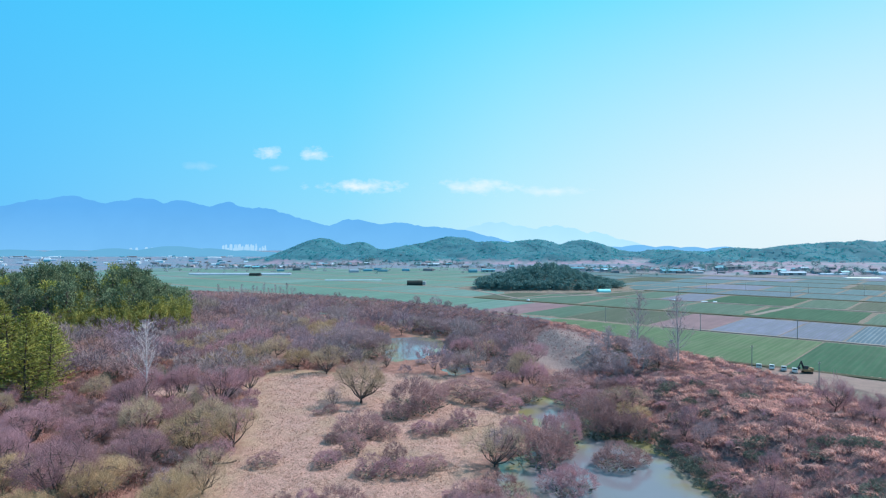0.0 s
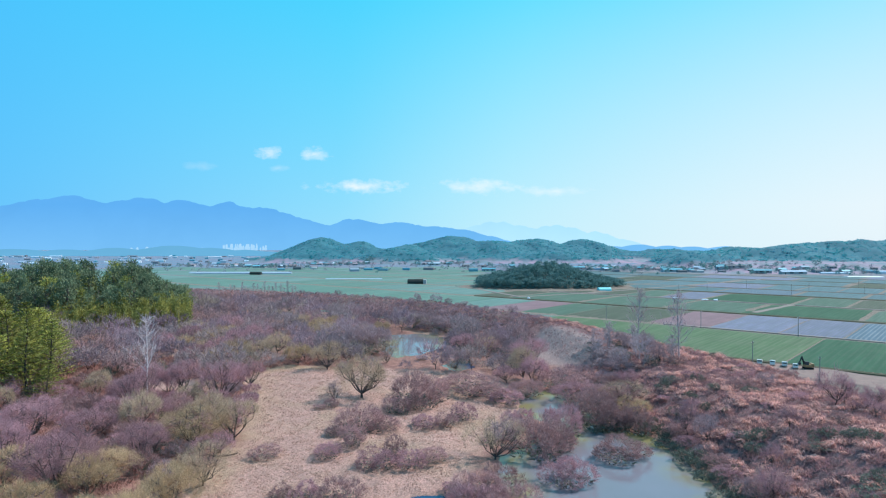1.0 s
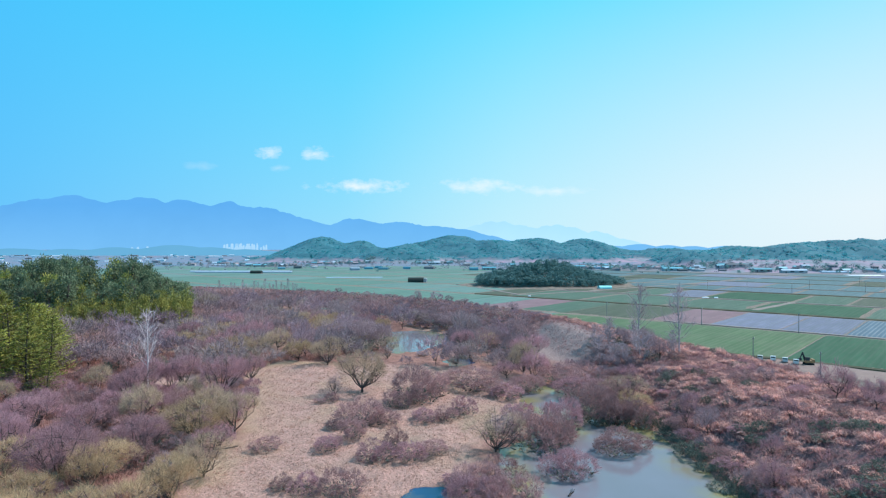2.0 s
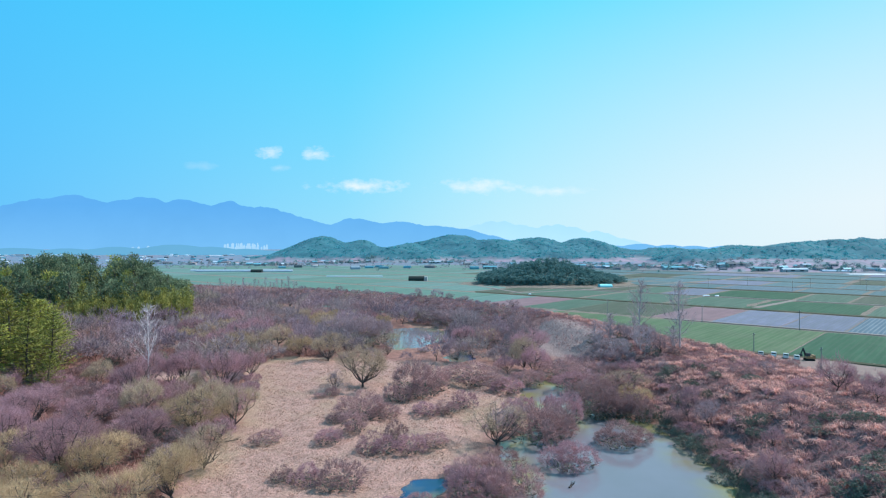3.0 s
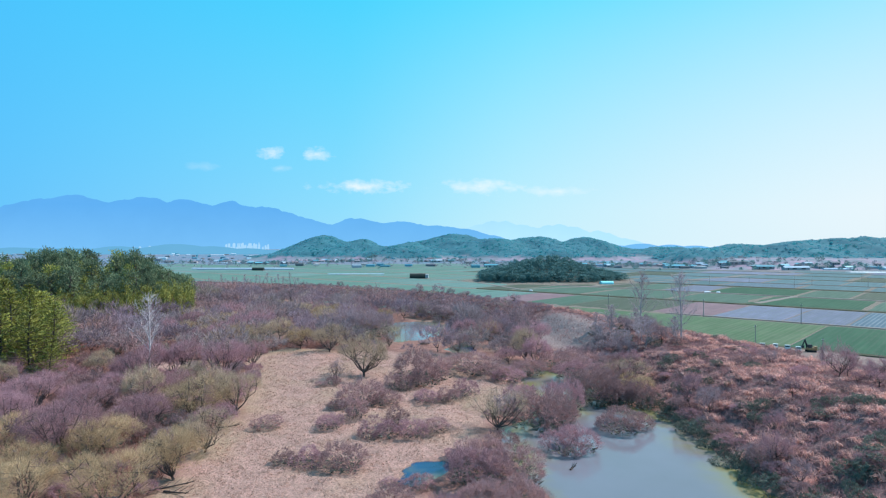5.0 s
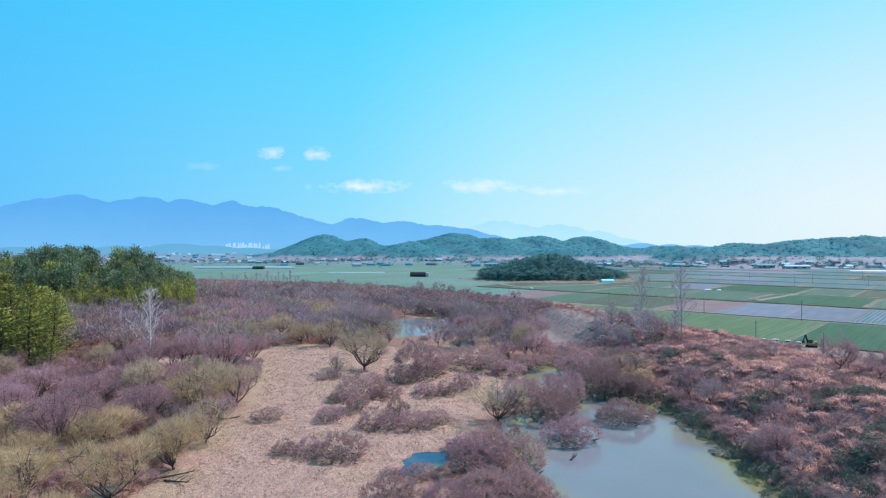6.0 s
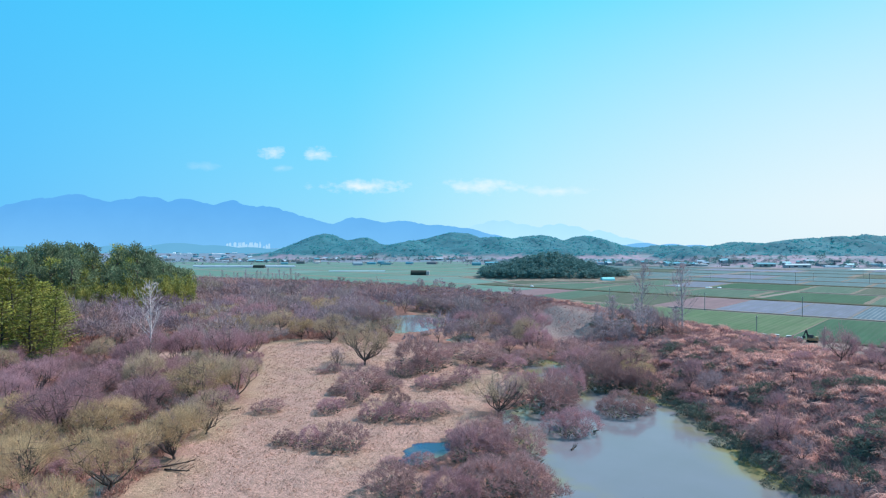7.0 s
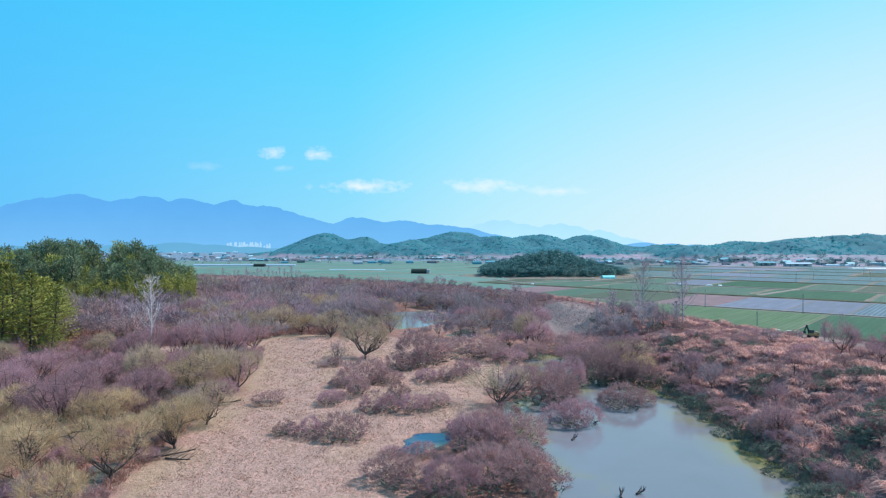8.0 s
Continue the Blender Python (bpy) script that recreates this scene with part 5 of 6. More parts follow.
BIG_SHRUB = Kind("shrub", "shrub", "marsh shrubs",
                 [woody(s, 6.0, 10.0, 16, 0, 2, 680, 11, 0.6, 0.04, low=0.0, up=0.25, fan=0.5, thick=0.5, sides=3, lobes=8, core=260) for s in (6, 7, 8)],
                 (10.0, 6.0), M_BARK_RED, TWIGS, "wood", "crown")
FINE_WILLOW = Kind("willow_tree", "tree", "marsh willows",
                   [woody(s, 10.0, 12.0, 9, 0.07, 7, 520, 11, 1.2, 0.03, thick=1.35, low=0.24, up=0.45, fan=0.42, sides=5, lobes=7) for s in (15, 16, 17, 18, 19)],
                   (12.0, 10.0), M_BARK, (M_TWIG_OLIVE, M_TWIG_TAN, M_TWIG_PURPLE))
MEADOW_WILLOW = Kind("willow_tree", "tree", "marsh willows",
                     [woody(111, 10.0, 12.0, 9, 0.1, 9, 520, 11, 1.0, 0.032, thick=1.5, low=0.24, up=0.45, fan=0.5, sides=6, lobes=8)],
                     (12.0, 10.0), M_BARK, (M_TWIG_TAN,))
BARE_WILLOW = Kind("willow_tree", "tree", "marsh willows",
                   [woody(s, 10.0, 12.0, 13, 0.05, 8, 330, 9, 1.1, 0.026, thick=1.0, low=0.22, up=0.4, fan=0.45, sides=5, lobes=7) for s in (101, 102)],
                   (12.0, 10.0), M_BARK, (M_TWIG_TAN, M_TWIG_GREY))
BRAMBLE = Kind("bramble", "shrub", "brambles",
               [woody(s, 2.4, 5.0, 5, 0, 0, 210, 7, 0.3, 0.075, low=0.0, up=0.2, fan=0.7, thick=0.6, sides=3, lobes=5, core=90) for s in (95, 96, 97)],
               (5.0, 2.4), M_BARK, (M_BRAMBLE,), "wood", "foliage")
WILLOW = Kind("willow_tree", "tree", "marsh willows",
              [woody(s, 10.0, 12.0, 9, 0.1, 4, 400, 10, 1.2, 0.05, low=0.2, up=0.45, fan=0.45, sides=4, lobes=8, core=50) for s in (11, 12, 13, 14)],
              (12.0, 10.0), M_BARK, (M_TWIG_OLIVE, M_TWIG_TAN, M_TWIG_PURPLE, M_TWIG_GREY))
SAPLING = Kind("bare_tree", "tree", "bare trees on the dike",
               [woody(s, 7.0, 6.0, 9, 0.2, 4, 110, 9, 1.0, 0.045, low=0.25, up=0.6, thick=0.8, lobes=5) for s in (21, 22, 23)],
               (6.0, 7.0), M_BARK, (M_TWIG_PURPLE, M_TWIG_GREY))
POPLAR = Kind("poplar_tree", "tree", "",
              [leader_tree(s, 18.0, 6.0, 34, 1600, 0.9, 0.04, 0.2, 0.009) for s in (31, 32)], (6.0, 18.0), M_BARK_GREY, (M_TWIG_ASH,))
PALE_TREE = Kind("dead_tree", "tree", "", [leader_tree(41, 24.0, 9.0, 30, 650, 1.3, 0.07, 0.34, 0.010, rise=0.75)], (8.0, 24.0), M_BARK_PALE, (M_BARK_PALE,))
SLIM_TREE = Kind("bare_tree", "tree", "bare trees on the dike",
                 [leader_tree(s, 9.0, 4.5, 16, 700, 0.7, 0.045, 0.15, 0.010, 4) for s in (33, 34, 35)], (4.5, 9.0), M_BARK_GREY, (M_TWIG_PURPLE, M_TWIG_ASH))

# x, y, width and height of the plants that stand out
MEADOW_SHRUBS = [(-37.4, 132.5, 6.5, 2.8), (-28.4, 111, 4.5, 2.8), (-24.5, 110.3, 5.9, 3.4), (-17.7, 108.6, 8.2, 5.3), (-24.4, 132.3, 5.9, 3.5), (-25.4, 146.5, 4.6, 3.5), (-19.8, 138.8, 6.4, 5), (-20.1, 151.3, 7.4, 5.1), (-14.2, 151.1, 6.1, 4.7), (-13.5, 126.1, 8.4, 4.5), (-10.6, 132.4, 4.3, 3.5), (-6.6, 126.1, 6.2, 3.9), (-2.2, 128.9, 5.2, 3.7), (-12.1, 166.9, 8.9, 7.4), (-7.1, 171.6, 10, 8.4), (-3.4, 179.7, 6.4, 5.6), (-4.7, 153.4, 5.8, 3.4), (0.5, 153.4, 6.2, 4.8), (4.8, 159, 5.7, 5), (8.3, 190.5, 10.2, 4.8), (13.5, 180, 8, 4.8), (-33.5, 170.5, 3.8, 2.1)] + [(-30.5, 172.5, 3.1, 2.2)]
RIVER_SHRUBS = [(-8.1, 89.6, 4.8, 3.6), (-3.9, 85.9, 6.9, 5.4), (0.7, 83.2, 8.2, 6.7), (5.4, 87.2, 9.3, 7), (10.4, 90, 9.6, 7.2), (12.8, 84, 7.5, 6.8), (5.4, 102.2, 11.9, 6.8), (10.8, 101.5, 10, 6.3), (5.8, 110.5, 8.9, 5.4), (10.6, 114.5, 6.1, 4.1), (23.6, 119.3, 9.6, 5.9), (37.4, 132.2, 10, 5.3), (24.1, 138.8, 8.2, 7.2), (20.4, 135.1, 7.2, 7.2), (27.3, 146.4, 9.1, 7.8), (37.3, 155.4, 11.1, 8.3), (41.9, 152, 8.1, 6.8), (45.3, 149.7, 8, 6.7), (40, 180, 14.5, 5.8), (38.4, 196.7, 14, 5.3), (43.3, 167.7, 10.5, 6.7), (24.3, 185.6, 8.3, 5)] + [(17.9, 176.1, 7.1, 4.7), (26.7, 122.6, 3.3, 2.2)]
BANK_SHRUBS = [(48.5, 145.3, 6.5, 4.5), (48.7, 136.8, 6.1, 4.3), (49.2, 130, 5.8, 4.1), (49.7, 124, 5.5, 4.2), (49.6, 118.5, 5.3, 4), (49.6, 112.5, 5, 3.8), (49.2, 106.3, 4.7, 3.6), (49.1, 102, 5, 3.6), (48.9, 98, 4.8, 3.5), (48.8, 92.8, 5, 3.5), (48.6, 88, 4.7, 3.3), (48.9, 84.5, 4.5, 3.2)]
DIKE_SHRUBS = [(55.3, 118.8, 2.7, 1.9), (63.3, 127.4, 5.7, 3.4), (61.3, 123.9, 6.1, 2.2), (70.7, 120.5, 4.8, 1.7), (72.1, 117.5, 4.7, 1.9), (73.9, 113.8, 4.1, 3), (57.9, 90.3, 6.1, 3.6), (62.3, 92.1, 5.8, 4.9), (52.9, 89.3, 5.6, 3.6), (78.4, 162.3, 3.6, 2.2), (63, 174.9, 6.2, 3.9), (60, 172.9, 4.6, 2.8), (68.4, 99.2, 5.3, 4.4), (57.1, 86.6, 4.6, 2.7), (69, 161, 3.4, 2), (64.5, 144.9, 3.4, 1.8), (57, 154.3, 4.1, 2.8), (62.4, 159.4, 4, 2.6)]
DIKE_TREES = [(54.8, 141.8, 7, 8.9), (56.5, 135.3, 6, 7.2), (68.9, 126, 5.1, 5.1), (82.1, 160.3, 5, 5), (54.7, 104.6, 5.6, 7), (54, 96.3, 4.3, 5.2), (88.3, 140.6, 9.4, 7.5), (88.3, 133.6, 4.8, 3.6), (88.4, 129.1, 5.8, 4), (72.9, 128, 2.3, 2.3), (92.5, 135.5, 5.4, 4.6), (94.5, 139.5, 4.4, 3.8), (59.9, 152.1, 5.2, 6), (59.1, 141.5, 4.6, 6.4), (59.9, 115, 4.4, 5.6), (62, 179.3, 5, 5.4), (81.7, 170.2, 4.2, 3.6)]
WILLOWS = [(-23.9, 183.5, 14.4, 12.8), (10.7, 131.3, 11.7, 9.6), (-48.1, 89.6, 12, 9.6), (-44.5, 102.9, 10.1, 8.7), (-58.9, 87.1, 10.1, 8.9), (-44.7, 116.9, 8.9, 8.1), (-55.3, 139.8, 15, 9), (-47.7, 143.6, 9.6, 10), (-63.3, 117.3, 11.5, 7.3), (-31.1, 179.7, 5.1, 6.7), (26.2, 208.6, 13.4, 11.2), (47.9, 170, 9.1, 9.9), (-41, 222.2, 11.9, 11.9), (-21.3, 235.8, 10.5, 8.4)]
PURPLE = [(-69.2, 113, 14.1, 11.3), (-87, 124.6, 10.6, 10.2), (-61.4, 129.3, 11.5, 9), (-86.2, 184.4, 9.9, 10.2), (-79.5, 184.7, 8.2, 9.2), (-77.5, 188.2, 7.6, 9.2), (-94.8, 144.3, 14.2, 9), (-81.7, 144.2, 11.6, 7.7), (-63.1, 180, 12.9, 11.3), (-60.7, 198.6, 10.6, 8.9)]
WILLOW_TONES = (1, 1, 0, 0, 0, 1, 0, 1, 0, 1, 1, 1, 1, 1)

MEADOW_TONES = (1, 1, 0, 1, 0, 1, 1)
for k, (x, y, w, h) in enumerate(MEADOW_SHRUBS):
    DENSE_SHRUB.plant(x, y, w * 1.2, h * 1.05, "leafless purple-brown shrub in a dry straw meadow", MEADOW_TONES[k % 7])
for k, (x, y, w, h) in enumerate(RIVER_SHRUBS):
    (BIG_SHRUB if w > 7.5 else DENSE_SHRUB).plant(x, y, w * (1.15 if k < 10 else 1.35), h * (0.95 if k < 10 else 1.08), "dense leafless purplish willow shrub at the water's edge", (1, 1, 0, 1)[k % 4])
for x, y, w, h in ((-8.6, 101.2, 3.6, 1.5), (-4.2, 100.2, 5, 2.2), (1.8, 113.4, 4.5, 2.4)):
    DENSE_SHRUB.plant(x, y, w, h, "leafless purplish shrub over a small dark pool", 0)
for k, (x, y, w, h) in enumerate(BANK_SHRUBS):
    DENSE_SHRUB.plant(x + 4.4, y, w * 0.9, h * (0.5 + 0.12 * (k % 4)), "reddish leafless shrub on the river bank", (1, 0, 2)[k % 3])
for k, (x, y, w, h) in enumerate(DIKE_SHRUBS):
    BRAMBLE.plant(x, y, w, min(h, 2.6), "low dark green bramble patch on the dike slope")
for k, (x, y, w, h) in enumerate(DIKE_TREES):
    if k in (6, 7):
        for dx, dy in ((-1.4, 0), (1.4, 0.8)):
            SAPLING.plant(x + dx, y + dy, w * 0.7, h * 1.05, "upright purplish leafless thicket tree on the crest of the dike", 0)
    else:
        SAPLING.plant(x, y, w * 1.1, h, "small leafless tree among dry reeds on the dike", k % 2)
for k, (x, y, w, h) in enumerate(WILLOWS):
    if k == 0:
        MEADOW_WILLOW.plant(x, y, w * 1.25, h * 1.08, "leafless willow with dark spreading limbs and a domed tan crown")
        continue
    if k in (1, 9, 11, 13):
        BARE_WILLOW.plant(x, y, w * (1.35 if k != 9 else 1.0), h, "leafless willow with dark spreading limbs", 1 if k in (9, 13) else 0)
        continue
    FINE_WILLOW.plant(x, y, w * (0.95 if k == 10 else 1.25), h * 1.07, "willow with dark limbs and pale olive budding twigs" if WILLOW_TONES[k] == 0 else "leafless willow with dark spreading limbs", WILLOW_TONES[k])
for k, (x, y, w, h) in enumerate(PURPLE):
    FINE_WILLOW.plant(x, y, w * 1.15, h * 1.05, "leafless tree with a hazy purple crown of fine twigs", 2)
POPLAR.plant(77.4, 208, 11.5, 22.5, "tall slender leafless poplar on the dike")
POPLAR.plant(71.9, 235, 10.5, 21.5, "tall slender leafless poplar on the dike")
for k in range(32):
    x, y = 52 + (k * 7.3) % 23, 194 + (k * 13.7) % 48
    (SAPLING if k % 3 == 0 else SLIM_TREE).plant(x, y, 5.5 + k % 3, (4.5 if x < 60 else 7) + (k * 1.7) % 3.5, "leafless purplish tree in a small stand on the dike", 1)
    if k % 3 == 0:
        BRAMBLE.plant(x - 2, y - 3, 6, 2.2, "dark green bramble under the trees of the dike")
for k in range(22):
    x, y = -178 + k * 3.3, 493 - k * 1.3 + (k % 3)
    SLIM_TREE.plant(x, y, 4, 6.5 + (k * 1.3) % 2.5, "slender leafless tree in a row on the far dike", 1)
for x, y, w, h in ((-75, 449, 7, 7), (-17, 404, 6, 6.5), (3, 387, 9, 7), (12, 374, 8, 6), (36, 335, 8, 6)):
    SAPLING.plant(x, y, w, h, "small leafless tree on the crest of the far dike", 1)
FINE_WILLOW.plant(-85, 173, 11, 9, "leafless tree with a hazy purple crown of fine twigs", 2)
WILLOW.plant(4.5, 221.5, 12, 9.5, "many-stemmed leafless willow before a reed pool", 3)
DENSE_SHRUB.plant(-8, 243, 8, 5, "grey leafless shrub beside the far pond", 2)
for x, y, w, h in ((8, 268, 19, 9), (19, 262, 19, 10), (28, 252, 15, 8), (-40, 264, 17, 10), (-31, 258, 13, 9), (-8, 331, 18, 7), (6, 322, 16, 7)):
    BIG_SHRUB.plant(x, y, w, h, "broad grey-purple willow thicket beside the far pond", 2)
BRAMBLE.plant(-77, 173, 9, 1.8, "low dark green growth in a gap of the scrub")
PALE_TREE.plant(-84, 179, 9, 25, "tall dead tree with bare whitish branches")

# scattered scrub: the nearer ones as things, the rest as one thicket
rng = np.random.default_rng(7)
taken = [(x, y, w * 0.5) for group in (MEADOW_SHRUBS, RIVER_SHRUBS, WILLOWS, PURPLE) for x, y, w, h in group]
SCRUB_SHAPES = [woody(s, 4.5, 7.0, 2, 0, 0, 46, 6, 1.0, 0.14, low=0.0, up=0.35, sides=3, lobes=5, core=14) for s in (51, 52, 53, 54)]
TREE_SHAPES = [woody(s, 8.0, 10.0, 5, 0.12, 1, 95, 7, 1.35, 0.13, low=0.12, up=0.42, sides=3, thick=0.8, lobes=7, core=22) for s in (61, 62, 63)]
# broad single crowns that stand above the scrub of the middle marsh
for k in range(70):
    x, y = -120 + 160 * ((k * 0.618) % 1), 226 + 110 * ((k * 0.755) % 1)
    wet = min(float(outline_distance(np.array([x]), np.array([y]), pond)[0]) for pond in PONDS)
    if -0.085 * y < x < 0.012 * y or wet < 5 or abs(x) > y * 0.5 or math.hypot(x - 48, (y - 262) * 0.4) < 20 or float(line_distance(np.array([x]), np.array([y]), BACK_DIKE)[0]) < 40 or any((x - a) ** 2 + (y - b) ** 2 < (r + 4) ** 2 for a, b, r in taken):
        continue
    w = 10 + 4.5 * ((k * 0.37) % 1)
    taken.append((x, y, w * 0.5))
    WILLOW.plant(x, y, w, w * 0.78, ("willow with pale olive budding twigs above the scrub", "leafless tree with a round tan crown above the scrub", "leafless tree with a round purplish crown above the scrub")[k % 3], k % 3)
scrub, stems, hearts, tones = [], [], [], []
spots = 0
X, Y = rng.uniform(-230, 62, 26000), rng.uniform(72, 470, 26000)
free = np.abs(X) < Y * 0.735 + 9
for pond in PONDS:
    free &= outline_distance(X, Y, pond) > (7 if pond is RIVER else 3)
free &= outline_distance(X, Y, MEADOW) > 3
free &= Y < np.interp(X, [-420, -260, -158, -75, 3, 30, 46, 62], [590, 536, 500, 453, 391, 345, 318, 300]) + 4
free &= X < np.interp(Y, DIKE_Y, DIKE_FOOT) + np.where(Y < 190, 3, 12)
free &= (np.hypot((X - 48) * 1.1, (Y - 262) * 0.4) > 18) & (np.hypot((X + 205) / 62, (Y - 360) / 52) > 0.95) & (np.hypot((X + 170) / 60, (Y - 205) / 45) > 0.75)
free &= waves(X, Y, 46, 11) + 0.4 * waves(X, Y, 15, 12) < 0.75
behind, tone_map = line_distance(X, Y, BACK_DIKE), waves(X, Y, 60, 14)
for x, y, back, tone in zip(X[free], Y[free], behind[free], tone_map[free]):
    big = rng.random() < (0.03 if back < 30 else 0.8 if y > 200 else 0.5)
    w = rng.uniform(10, 17) if big and y > 200 else rng.uniform(9, 14) if big else rng.uniform(4.5, 8)
    low_red = x < -60 and 108 < y < 186
    if low_red and rng.random() < 0.5:
        big, w = False, min(w, 7.5)
    if back < 28:
        w *= 0.6
    if (y < 128 and -20 < x < 16) or (x > 38 and y < 160):
        continue
    if -0.085 * y < x < 0.012 * y and 226 < y < 300:
        continue
    if math.hypot((x + 84) / 11, (y - 199) / 7) < 1.2 or math.hypot((x + 77) / 7, (y - 172) / 5) < 1:
        continue
    if x > 30 and 185 < y < 240:
        big, w = False, w * 0.6
    if any((x - a) ** 2 + (y - b) ** 2 < ((r + w * 0.5) * 0.66) ** 2 for a, b, r in taken):
        continue
    taken.append((x, y, w * 0.5))
    spots += 1
    h = w * (rng.uniform(0.58, 0.98 if back > 45 else 0.85) if big else rng.uniform(0.5, 0.72))
    greenish = tone > 0.35 or (y < 106 and x < -30)
    if y < 205 and math.hypot(x * 0.8, y) < 215:
        if big:
            WILLOW.plant(x, y, w, h, "willow with pale olive budding twigs in the scrub" if greenish else "leafless tree with a hazy purple crown in the scrub", 0 if greenish else (2, 1, 2)[spots % 3])
        else:
            SHRUB.plant(x, y, w, h, "leafless shrub in dense purple-brown marsh scrub", ((1, 1, 0, 1) if low_red else (0, 1, 2, 0))[spots % 4])
    else:
        shape = TREE_SHAPES[spots % 3] if big else SCRUB_SHAPES[spots % 4]
        size = (10.0, 8.0) if big else (7.0, 4.5)
        spot = (x, y, z_at(x, y), w / size[0], h / size[1], rng.random() * 6.28)
        stems.append(placed(shape[0], *spot))
        scrub.append(placed(shape[1], *spot))
        if shape[2] is not None:
            hearts.append(placed(shape[2], *spot))
        tones.append(rng.uniform(0.6, 0.95) if greenish else rng.uniform(0, 0.72))
for k in range(46):
    y = 104 + 190 * ((k * 0.618) % 1)
    x = -y * (0.2 + 0.45 * ((k * 0.755) % 1)) - 8
    if float(outline_distance(np.array([x]), np.array([y]), MEADOW)[0]) > 7:
        BRAMBLE.plant(x, y, 5 + 3 * ((k * 0.37) % 1), 2.6 + 1.6 * ((k * 0.53) % 1), "dark green growth in a gap of the marsh scrub")
thicket("scrub_thicket", "dense leafless scrub in purple, grey-brown and olive tones", "scrub", scrub, M_SCRUB, tones)
thicket("scrub_wood", "dark stems and inner tangle of the marsh scrub", "scrub", stems, M_BARK)
thicket("scrub_undergrowth", "inner branches of the marsh scrub, dark with painted shade", "scrub", hearts, M_INNER_SHADE)

# evergreens
PINE = Kind("pine_tree", "tree", "pines on the wooded mound",
            [needle_tree(s, 14.0, 9.0, 42, 19, 0.72, 0.2, 0.55) for s in (71, 72, 73)], (9.0, 14.0), M_BARK, (M_NEEDLE, M_NEEDLE_YELLOW))
YOUNG_PINE = Kind("pine_tree", "tree", "pines at the scrub's edge",
                  [conifer(s, 12.0, 7.0, 14, 8, 16, 0.4) for s in (77, 78, 79)], (7.0, 12.0), M_BARK, (M_NEEDLE, M_NEEDLE_YELLOW))
GROVE = [needle_tree(s, 13.0, 9.0, 26, 16, 1.3, 0.06, sides=3) for s in (74, 75, 76)]
rng = np.random.default_rng(9)
pines = []
for _ in range(4000):
    x, y = rng.uniform(-300, -120), rng.uniform(298, 398)
    if math.hypot((x + 205) / 72, (y - 362) / 58) > 1 or abs(x + 0.545 * y) < 4 or x > -0.41 * y or any((x - a) ** 2 + (y - b) ** 2 < 34 for a, b in pines):
        continue
    pines.append((x, y))
    edge = 1 - 0.32 * float(ease(np.array((x + 0.5 * y) / 25)))
    dip = 1 - 0.32 * math.exp(-((x / y + 0.542) / 0.016) ** 2)
    PINE.plant(x, y, rng.uniform(9, 12.5), rng.uniform(14.5, 19.5) * edge * dip, "dense dark green pine on a wooded mound", 1 if rng.random() < 0.12 else 0)
pines = []
for _ in range(1500):
    x, y = rng.uniform(-200, -105), rng.uniform(176, 240)
    if x > -0.622 * y or x < -1.0 * y or any((x - a) ** 2 + (y - b) ** 2 < 30 for a, b in pines):
        continue
    pines.append((x, y))
    YOUNG_PINE.plant(x, y, rng.uniform(9, 12.5), rng.uniform(9, 14) * (1 + 0.3 * min(1, max(0, (-0.64 * y - x) / 25))), "yellow-green sunlit pine at the scrub's edge", 1 if rng.random() < 0.95 else 0)
pines, grove = [], []
for _ in range(5000):
    x, y = rng.uniform(36, 180), rng.uniform(600, 700)
    r = math.hypot((x - 104) / 68, (y - 647) / 38)
    if r > 1.14 or any((x - a) ** 2 + (y - b) ** 2 < 34 for a, b in pines):
        continue
    pines.append((x, y))
    h = (13.8 if x < 130 else 11.5) * rng.uniform(0.8, 1.1) * (1 - 0.4 * min(r, 1))
    grove.append(placed(joined(GROVE[len(pines) % 3]), x, y, z_at(x, y), rng.uniform(9, 13) / 9.0, h / 13.0, rng.random() * 6.28))
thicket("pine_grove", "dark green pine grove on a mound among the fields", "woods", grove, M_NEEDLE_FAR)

rng = np.random.default_rng(12)
culms = []
for _ in range(560):
    s = rng.random()
    x, y = -192 + 64 * s + rng.normal() * 3, 303 + 30 * s + rng.normal() * 8
    if x > -0.4 * y:
        continue
    h = rng.uniform(9, 15) * (0.72 + 0.3 * s) * (1 + 0.3 * math.sin(x * 0.7) * math.sin(y * 0.5))
    n = 95
    up = rng.random(n)
    at = np.stack([rng.normal(size=n) * 0.5 * (0.4 + up), rng.normal(size=n) * 0.5 * (0.4 + up), h * (0.25 + 0.75 * up)], 1)
    at[:, 0] += up ** 2 * rng.normal() * 0.8
    v, f = blades(rng, at, np.array([0, 0, 1.4]) + rng.normal(size=(n, 3)) * 0.8, 1.2 * np.ones(n), 0.32)
    culms.append((v + np.array([x, y, z_at(x, y)]), f))
thicket("bamboo_thicket", "yellow-green bamboo thicket below the pines", "bamboo", culms, M_BAMBOO)

# dry grass tufts of the meadow and matted reeds of the dike
rng = np.random.default_rng(13)


def tufts(n, ax, bx, ay, by, keep, blade_n, length, width, droop):
    x, y = rng.uniform(ax, bx, n), rng.uniform(ay, by, n)
    ok = keep(x, y)
    x, y = x[ok], y[ok]
    at = np.repeat(np.stack([x, y, ground_height(x, y)], 1), blade_n, 0)
    at[:, :2] += rng.normal(size=(len(at), 2)) * 0.18
    lean = np.repeat(rng.normal(size=(len(x), 2)) * droop, blade_n, 0)
    way = np.concatenate([lean, np.full((len(at), 1), 0.7)], 1) + rng.normal(size=at.shape) * 0.4
    return blades(rng, at, way, length * (0.5 + rng.random(len(at))), width)


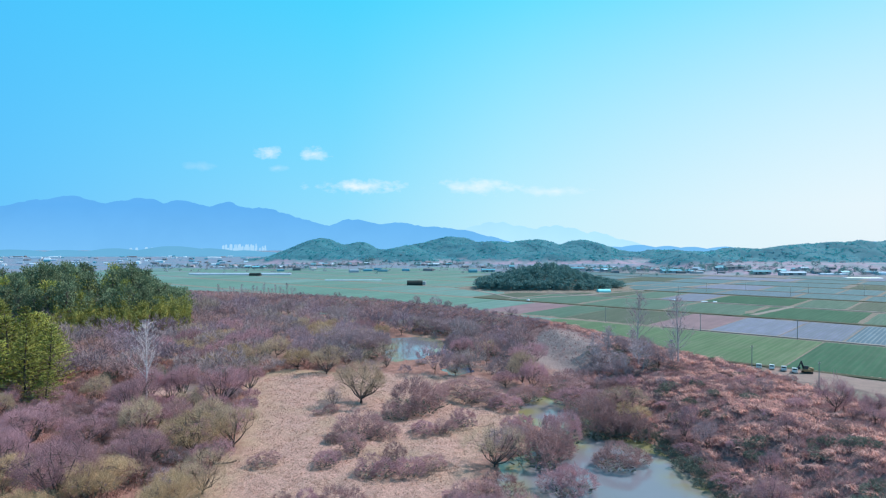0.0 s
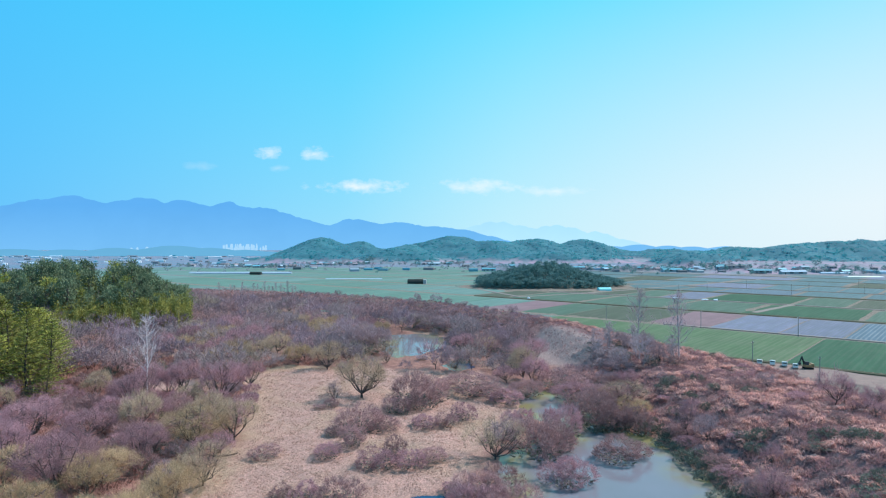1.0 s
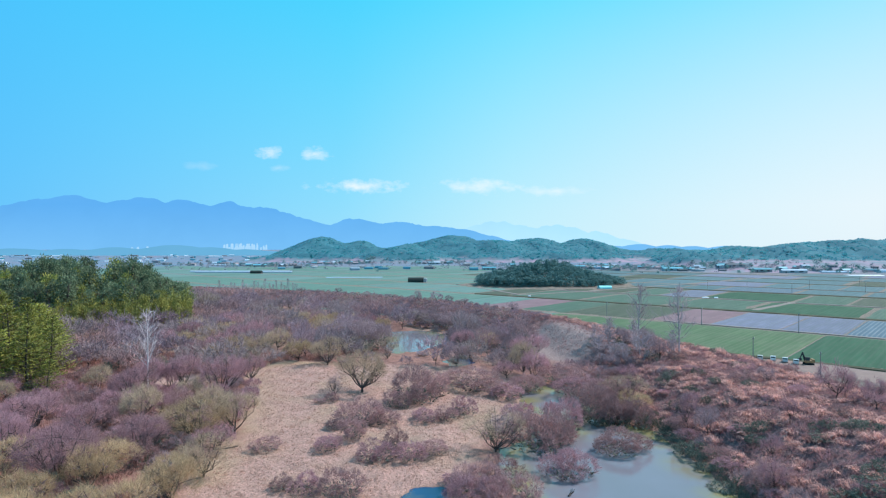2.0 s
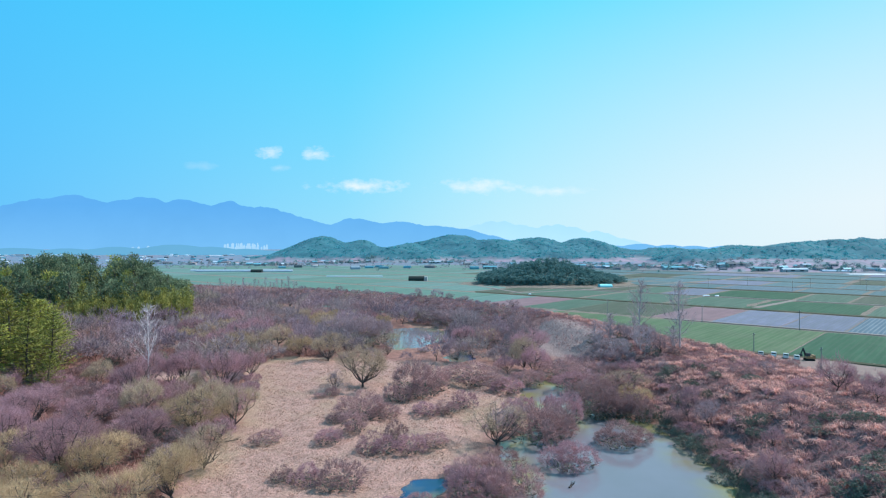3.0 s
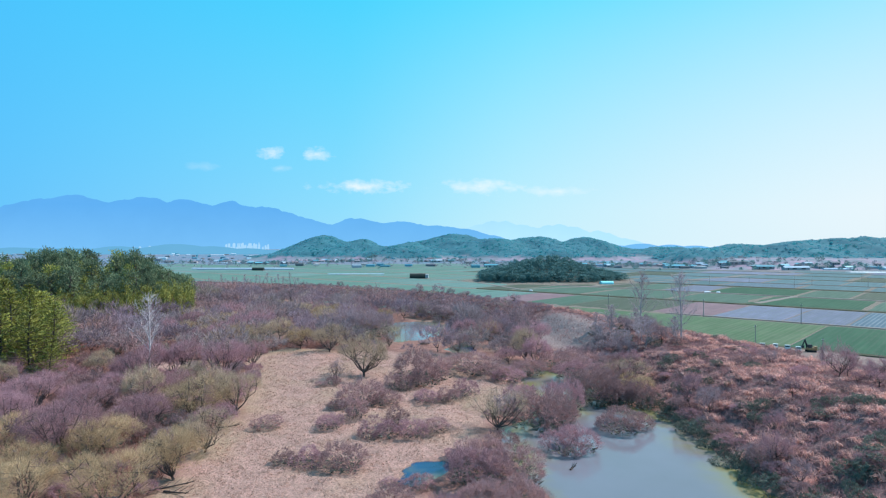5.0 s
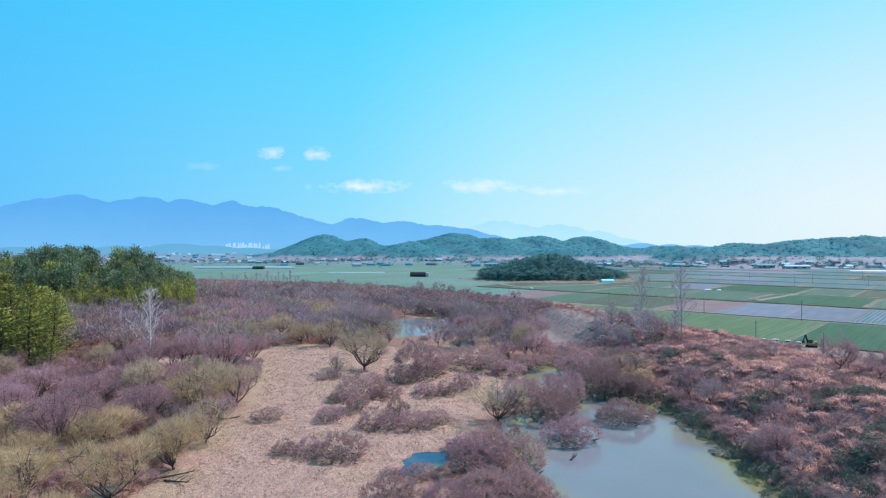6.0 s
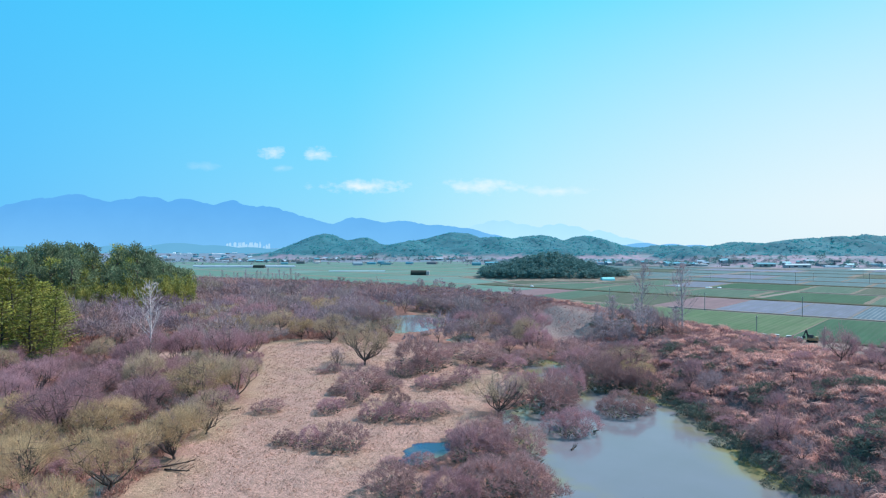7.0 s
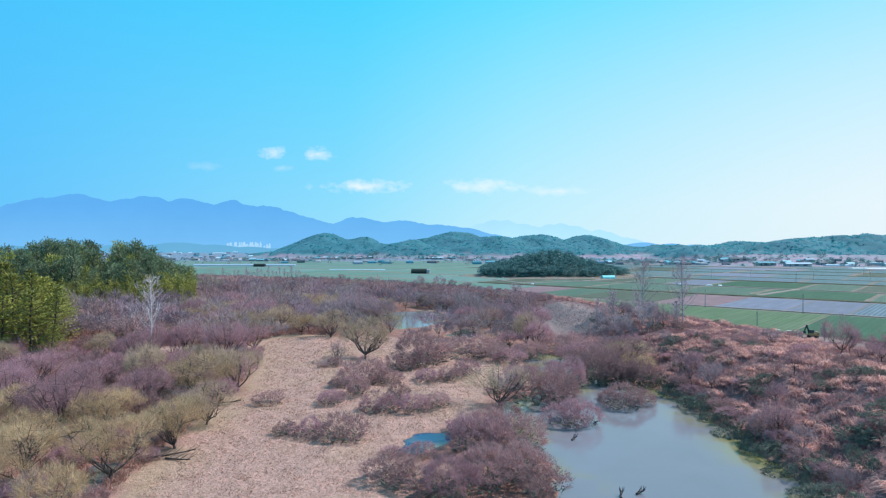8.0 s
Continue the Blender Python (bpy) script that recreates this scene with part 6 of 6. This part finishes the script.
def on_meadow(x, y):
    return (outline_distance(x, y, MEADOW) < 1.0) & (rng.random(len(x)) < 0.35 + 0.65 * (waves(x, y, 6, 21) > 0.1))


def on_dike(x, y):
    rise, fall, top, fade = dike_parts(x, y)
    return (np.minimum(rise, fall) * fade > 0.06) & (rng.random(len(x)) < 0.3 + 0.7 * (waves(x, y, 7, 22) > -0.1)) & ((np.hypot((x - 48) * 1.1, (y - 262) * 0.4) > 18) | (rng.random(len(x)) < 0.12))


thicket("dry_grass", "matted pinkish straw grass of the marsh meadow", "grass", [tufts(60000, -62, 22, 72, 230, on_meadow, 3, 0.42, 0.085, 0.8)], M_STRAW)
thicket("dry_reeds", "bent reddish-brown dry reeds matted on the dike slope", "reeds", [tufts(60000, 40, 125, 76, 330, on_dike, 5, 1.2, 0.12, 0.9)], M_REED)


def on_back(x, y):
    return line_distance(x, y, BACK_DIKE) < 26


thicket("dike_reeds", "reddish-brown dry reeds on the far dike", "reeds", [tufts(26000, -300, 60, 310, 560, on_back, 3, 1.5, 0.3, 0.7)], M_REED)


def under_scrub(x, y):
    ok = (np.hypot((x + 84) / 11, (y - 199) / 7) > 1.2) & (x < np.interp(y, [70, 144, 209, 260], [-36, -40, -58, -30])) & (outline_distance(x, y, MEADOW) > 5) & (np.abs(x) < 0.78 * y + 8)
    return ok & (rng.random(len(x)) < 0.35 + 0.65 * (waves(x, y, 19, 23) > -0.15))


thicket("undergrowth", "rust-brown dead undergrowth between the marsh trees", "undergrowth", [tufts(52000, -175, -20, 72, 250, under_scrub, 4, 1.3, 0.16, 0.35)], M_UNDER)

# bowed tussocks of bleached reeds on the dike
x, y = rng.uniform(48, 118, 9000), rng.uniform(78, 320, 9000)
ok = on_dike(x, y) & (waves(x, y, 13, 25) + 0.5 * waves(x, y, 5, 26) > 0.0) & (np.hypot((x - 48) * 1.1, (y - 262) * 0.4) > 18)
x, y = x[ok][:2400], y[ok][:2400]
stalks = 22
swing = np.repeat(rng.normal(size=len(x)) * 0.9 + 2.6 + waves(x, y, 30, 24), stalks) + rng.normal(size=len(x) * stalks) * 0.75
at = np.repeat(np.stack([x, y, ground_height(x, y)], 1), stalks, 0)
at[:, :2] += rng.normal(size=(len(at), 2)) * 0.45
lean = np.stack([np.cos(swing), np.sin(swing), 0 * swing], 1)
thicket("reed_tussocks", "bowed tussocks of bleached reeds on the dike", "reeds", [arched(rng, at, lean, np.repeat(rng.uniform(1.5, 3.0, len(x)), stalks) * rng.uniform(0.6, 1.25, len(at)), 0.1)], M_REED_PALE)


def mauve_patch(x, y):
    return on_dike(x, y) & (waves(x, y, 26, 61) + 0.5 * waves(x, y, 9, 62) > 0.05)


thicket("mauve_stalks", "fine upright mauve stalks in patches on the dike", "reeds", [tufts(26000, 46, 125, 76, 330, mauve_patch, 4, 1.1, 0.045, 0.3)], M_STALK)
x, y = rng.uniform(50, 100, 400), rng.uniform(84, 250, 400)
ok = on_dike(x, y)
for k, (bx, by) in enumerate(zip(x[ok][:26], y[ok][:26])):
    BRAMBLE.plant(float(bx), float(by), rng.uniform(2.5, 6.5), rng.uniform(1.2, 2.4), "low dark green bramble patch among the dike's reeds")
for k in range(40):
    by = 78 + k * 3.1
    BRAMBLE.plant(float(np.interp(by, DIKE_Y, DIKE_FOOT)) + 1.0 * math.sin(k * 2.1) + 0.4, by, 5.0 + 1.4 * math.sin(k * 1.3), 2.6 + 0.7 * math.sin(k * 0.9), "dark green bramble overhanging the water's edge")
for k in range(26):
    DENSE_SHRUB.plant(52 + 48 * ((k * 0.618) % 1), 84 + k * 4.6, 3.5 + k % 3, 1.8 + 0.5 * (k % 3), "purplish leafless shrub among the dike's reeds", k % 2)
for bx, by, w in ((60.5, 93.5, 7), (64.5, 93.5, 7), (54.6, 92.7, 6.5), (67.5, 97, 6), (37, 294, 13), (54.3, 237, 5)):
    BRAMBLE.plant(bx, by, w, 2.4, "broad dark green bramble patch on the dike slope")
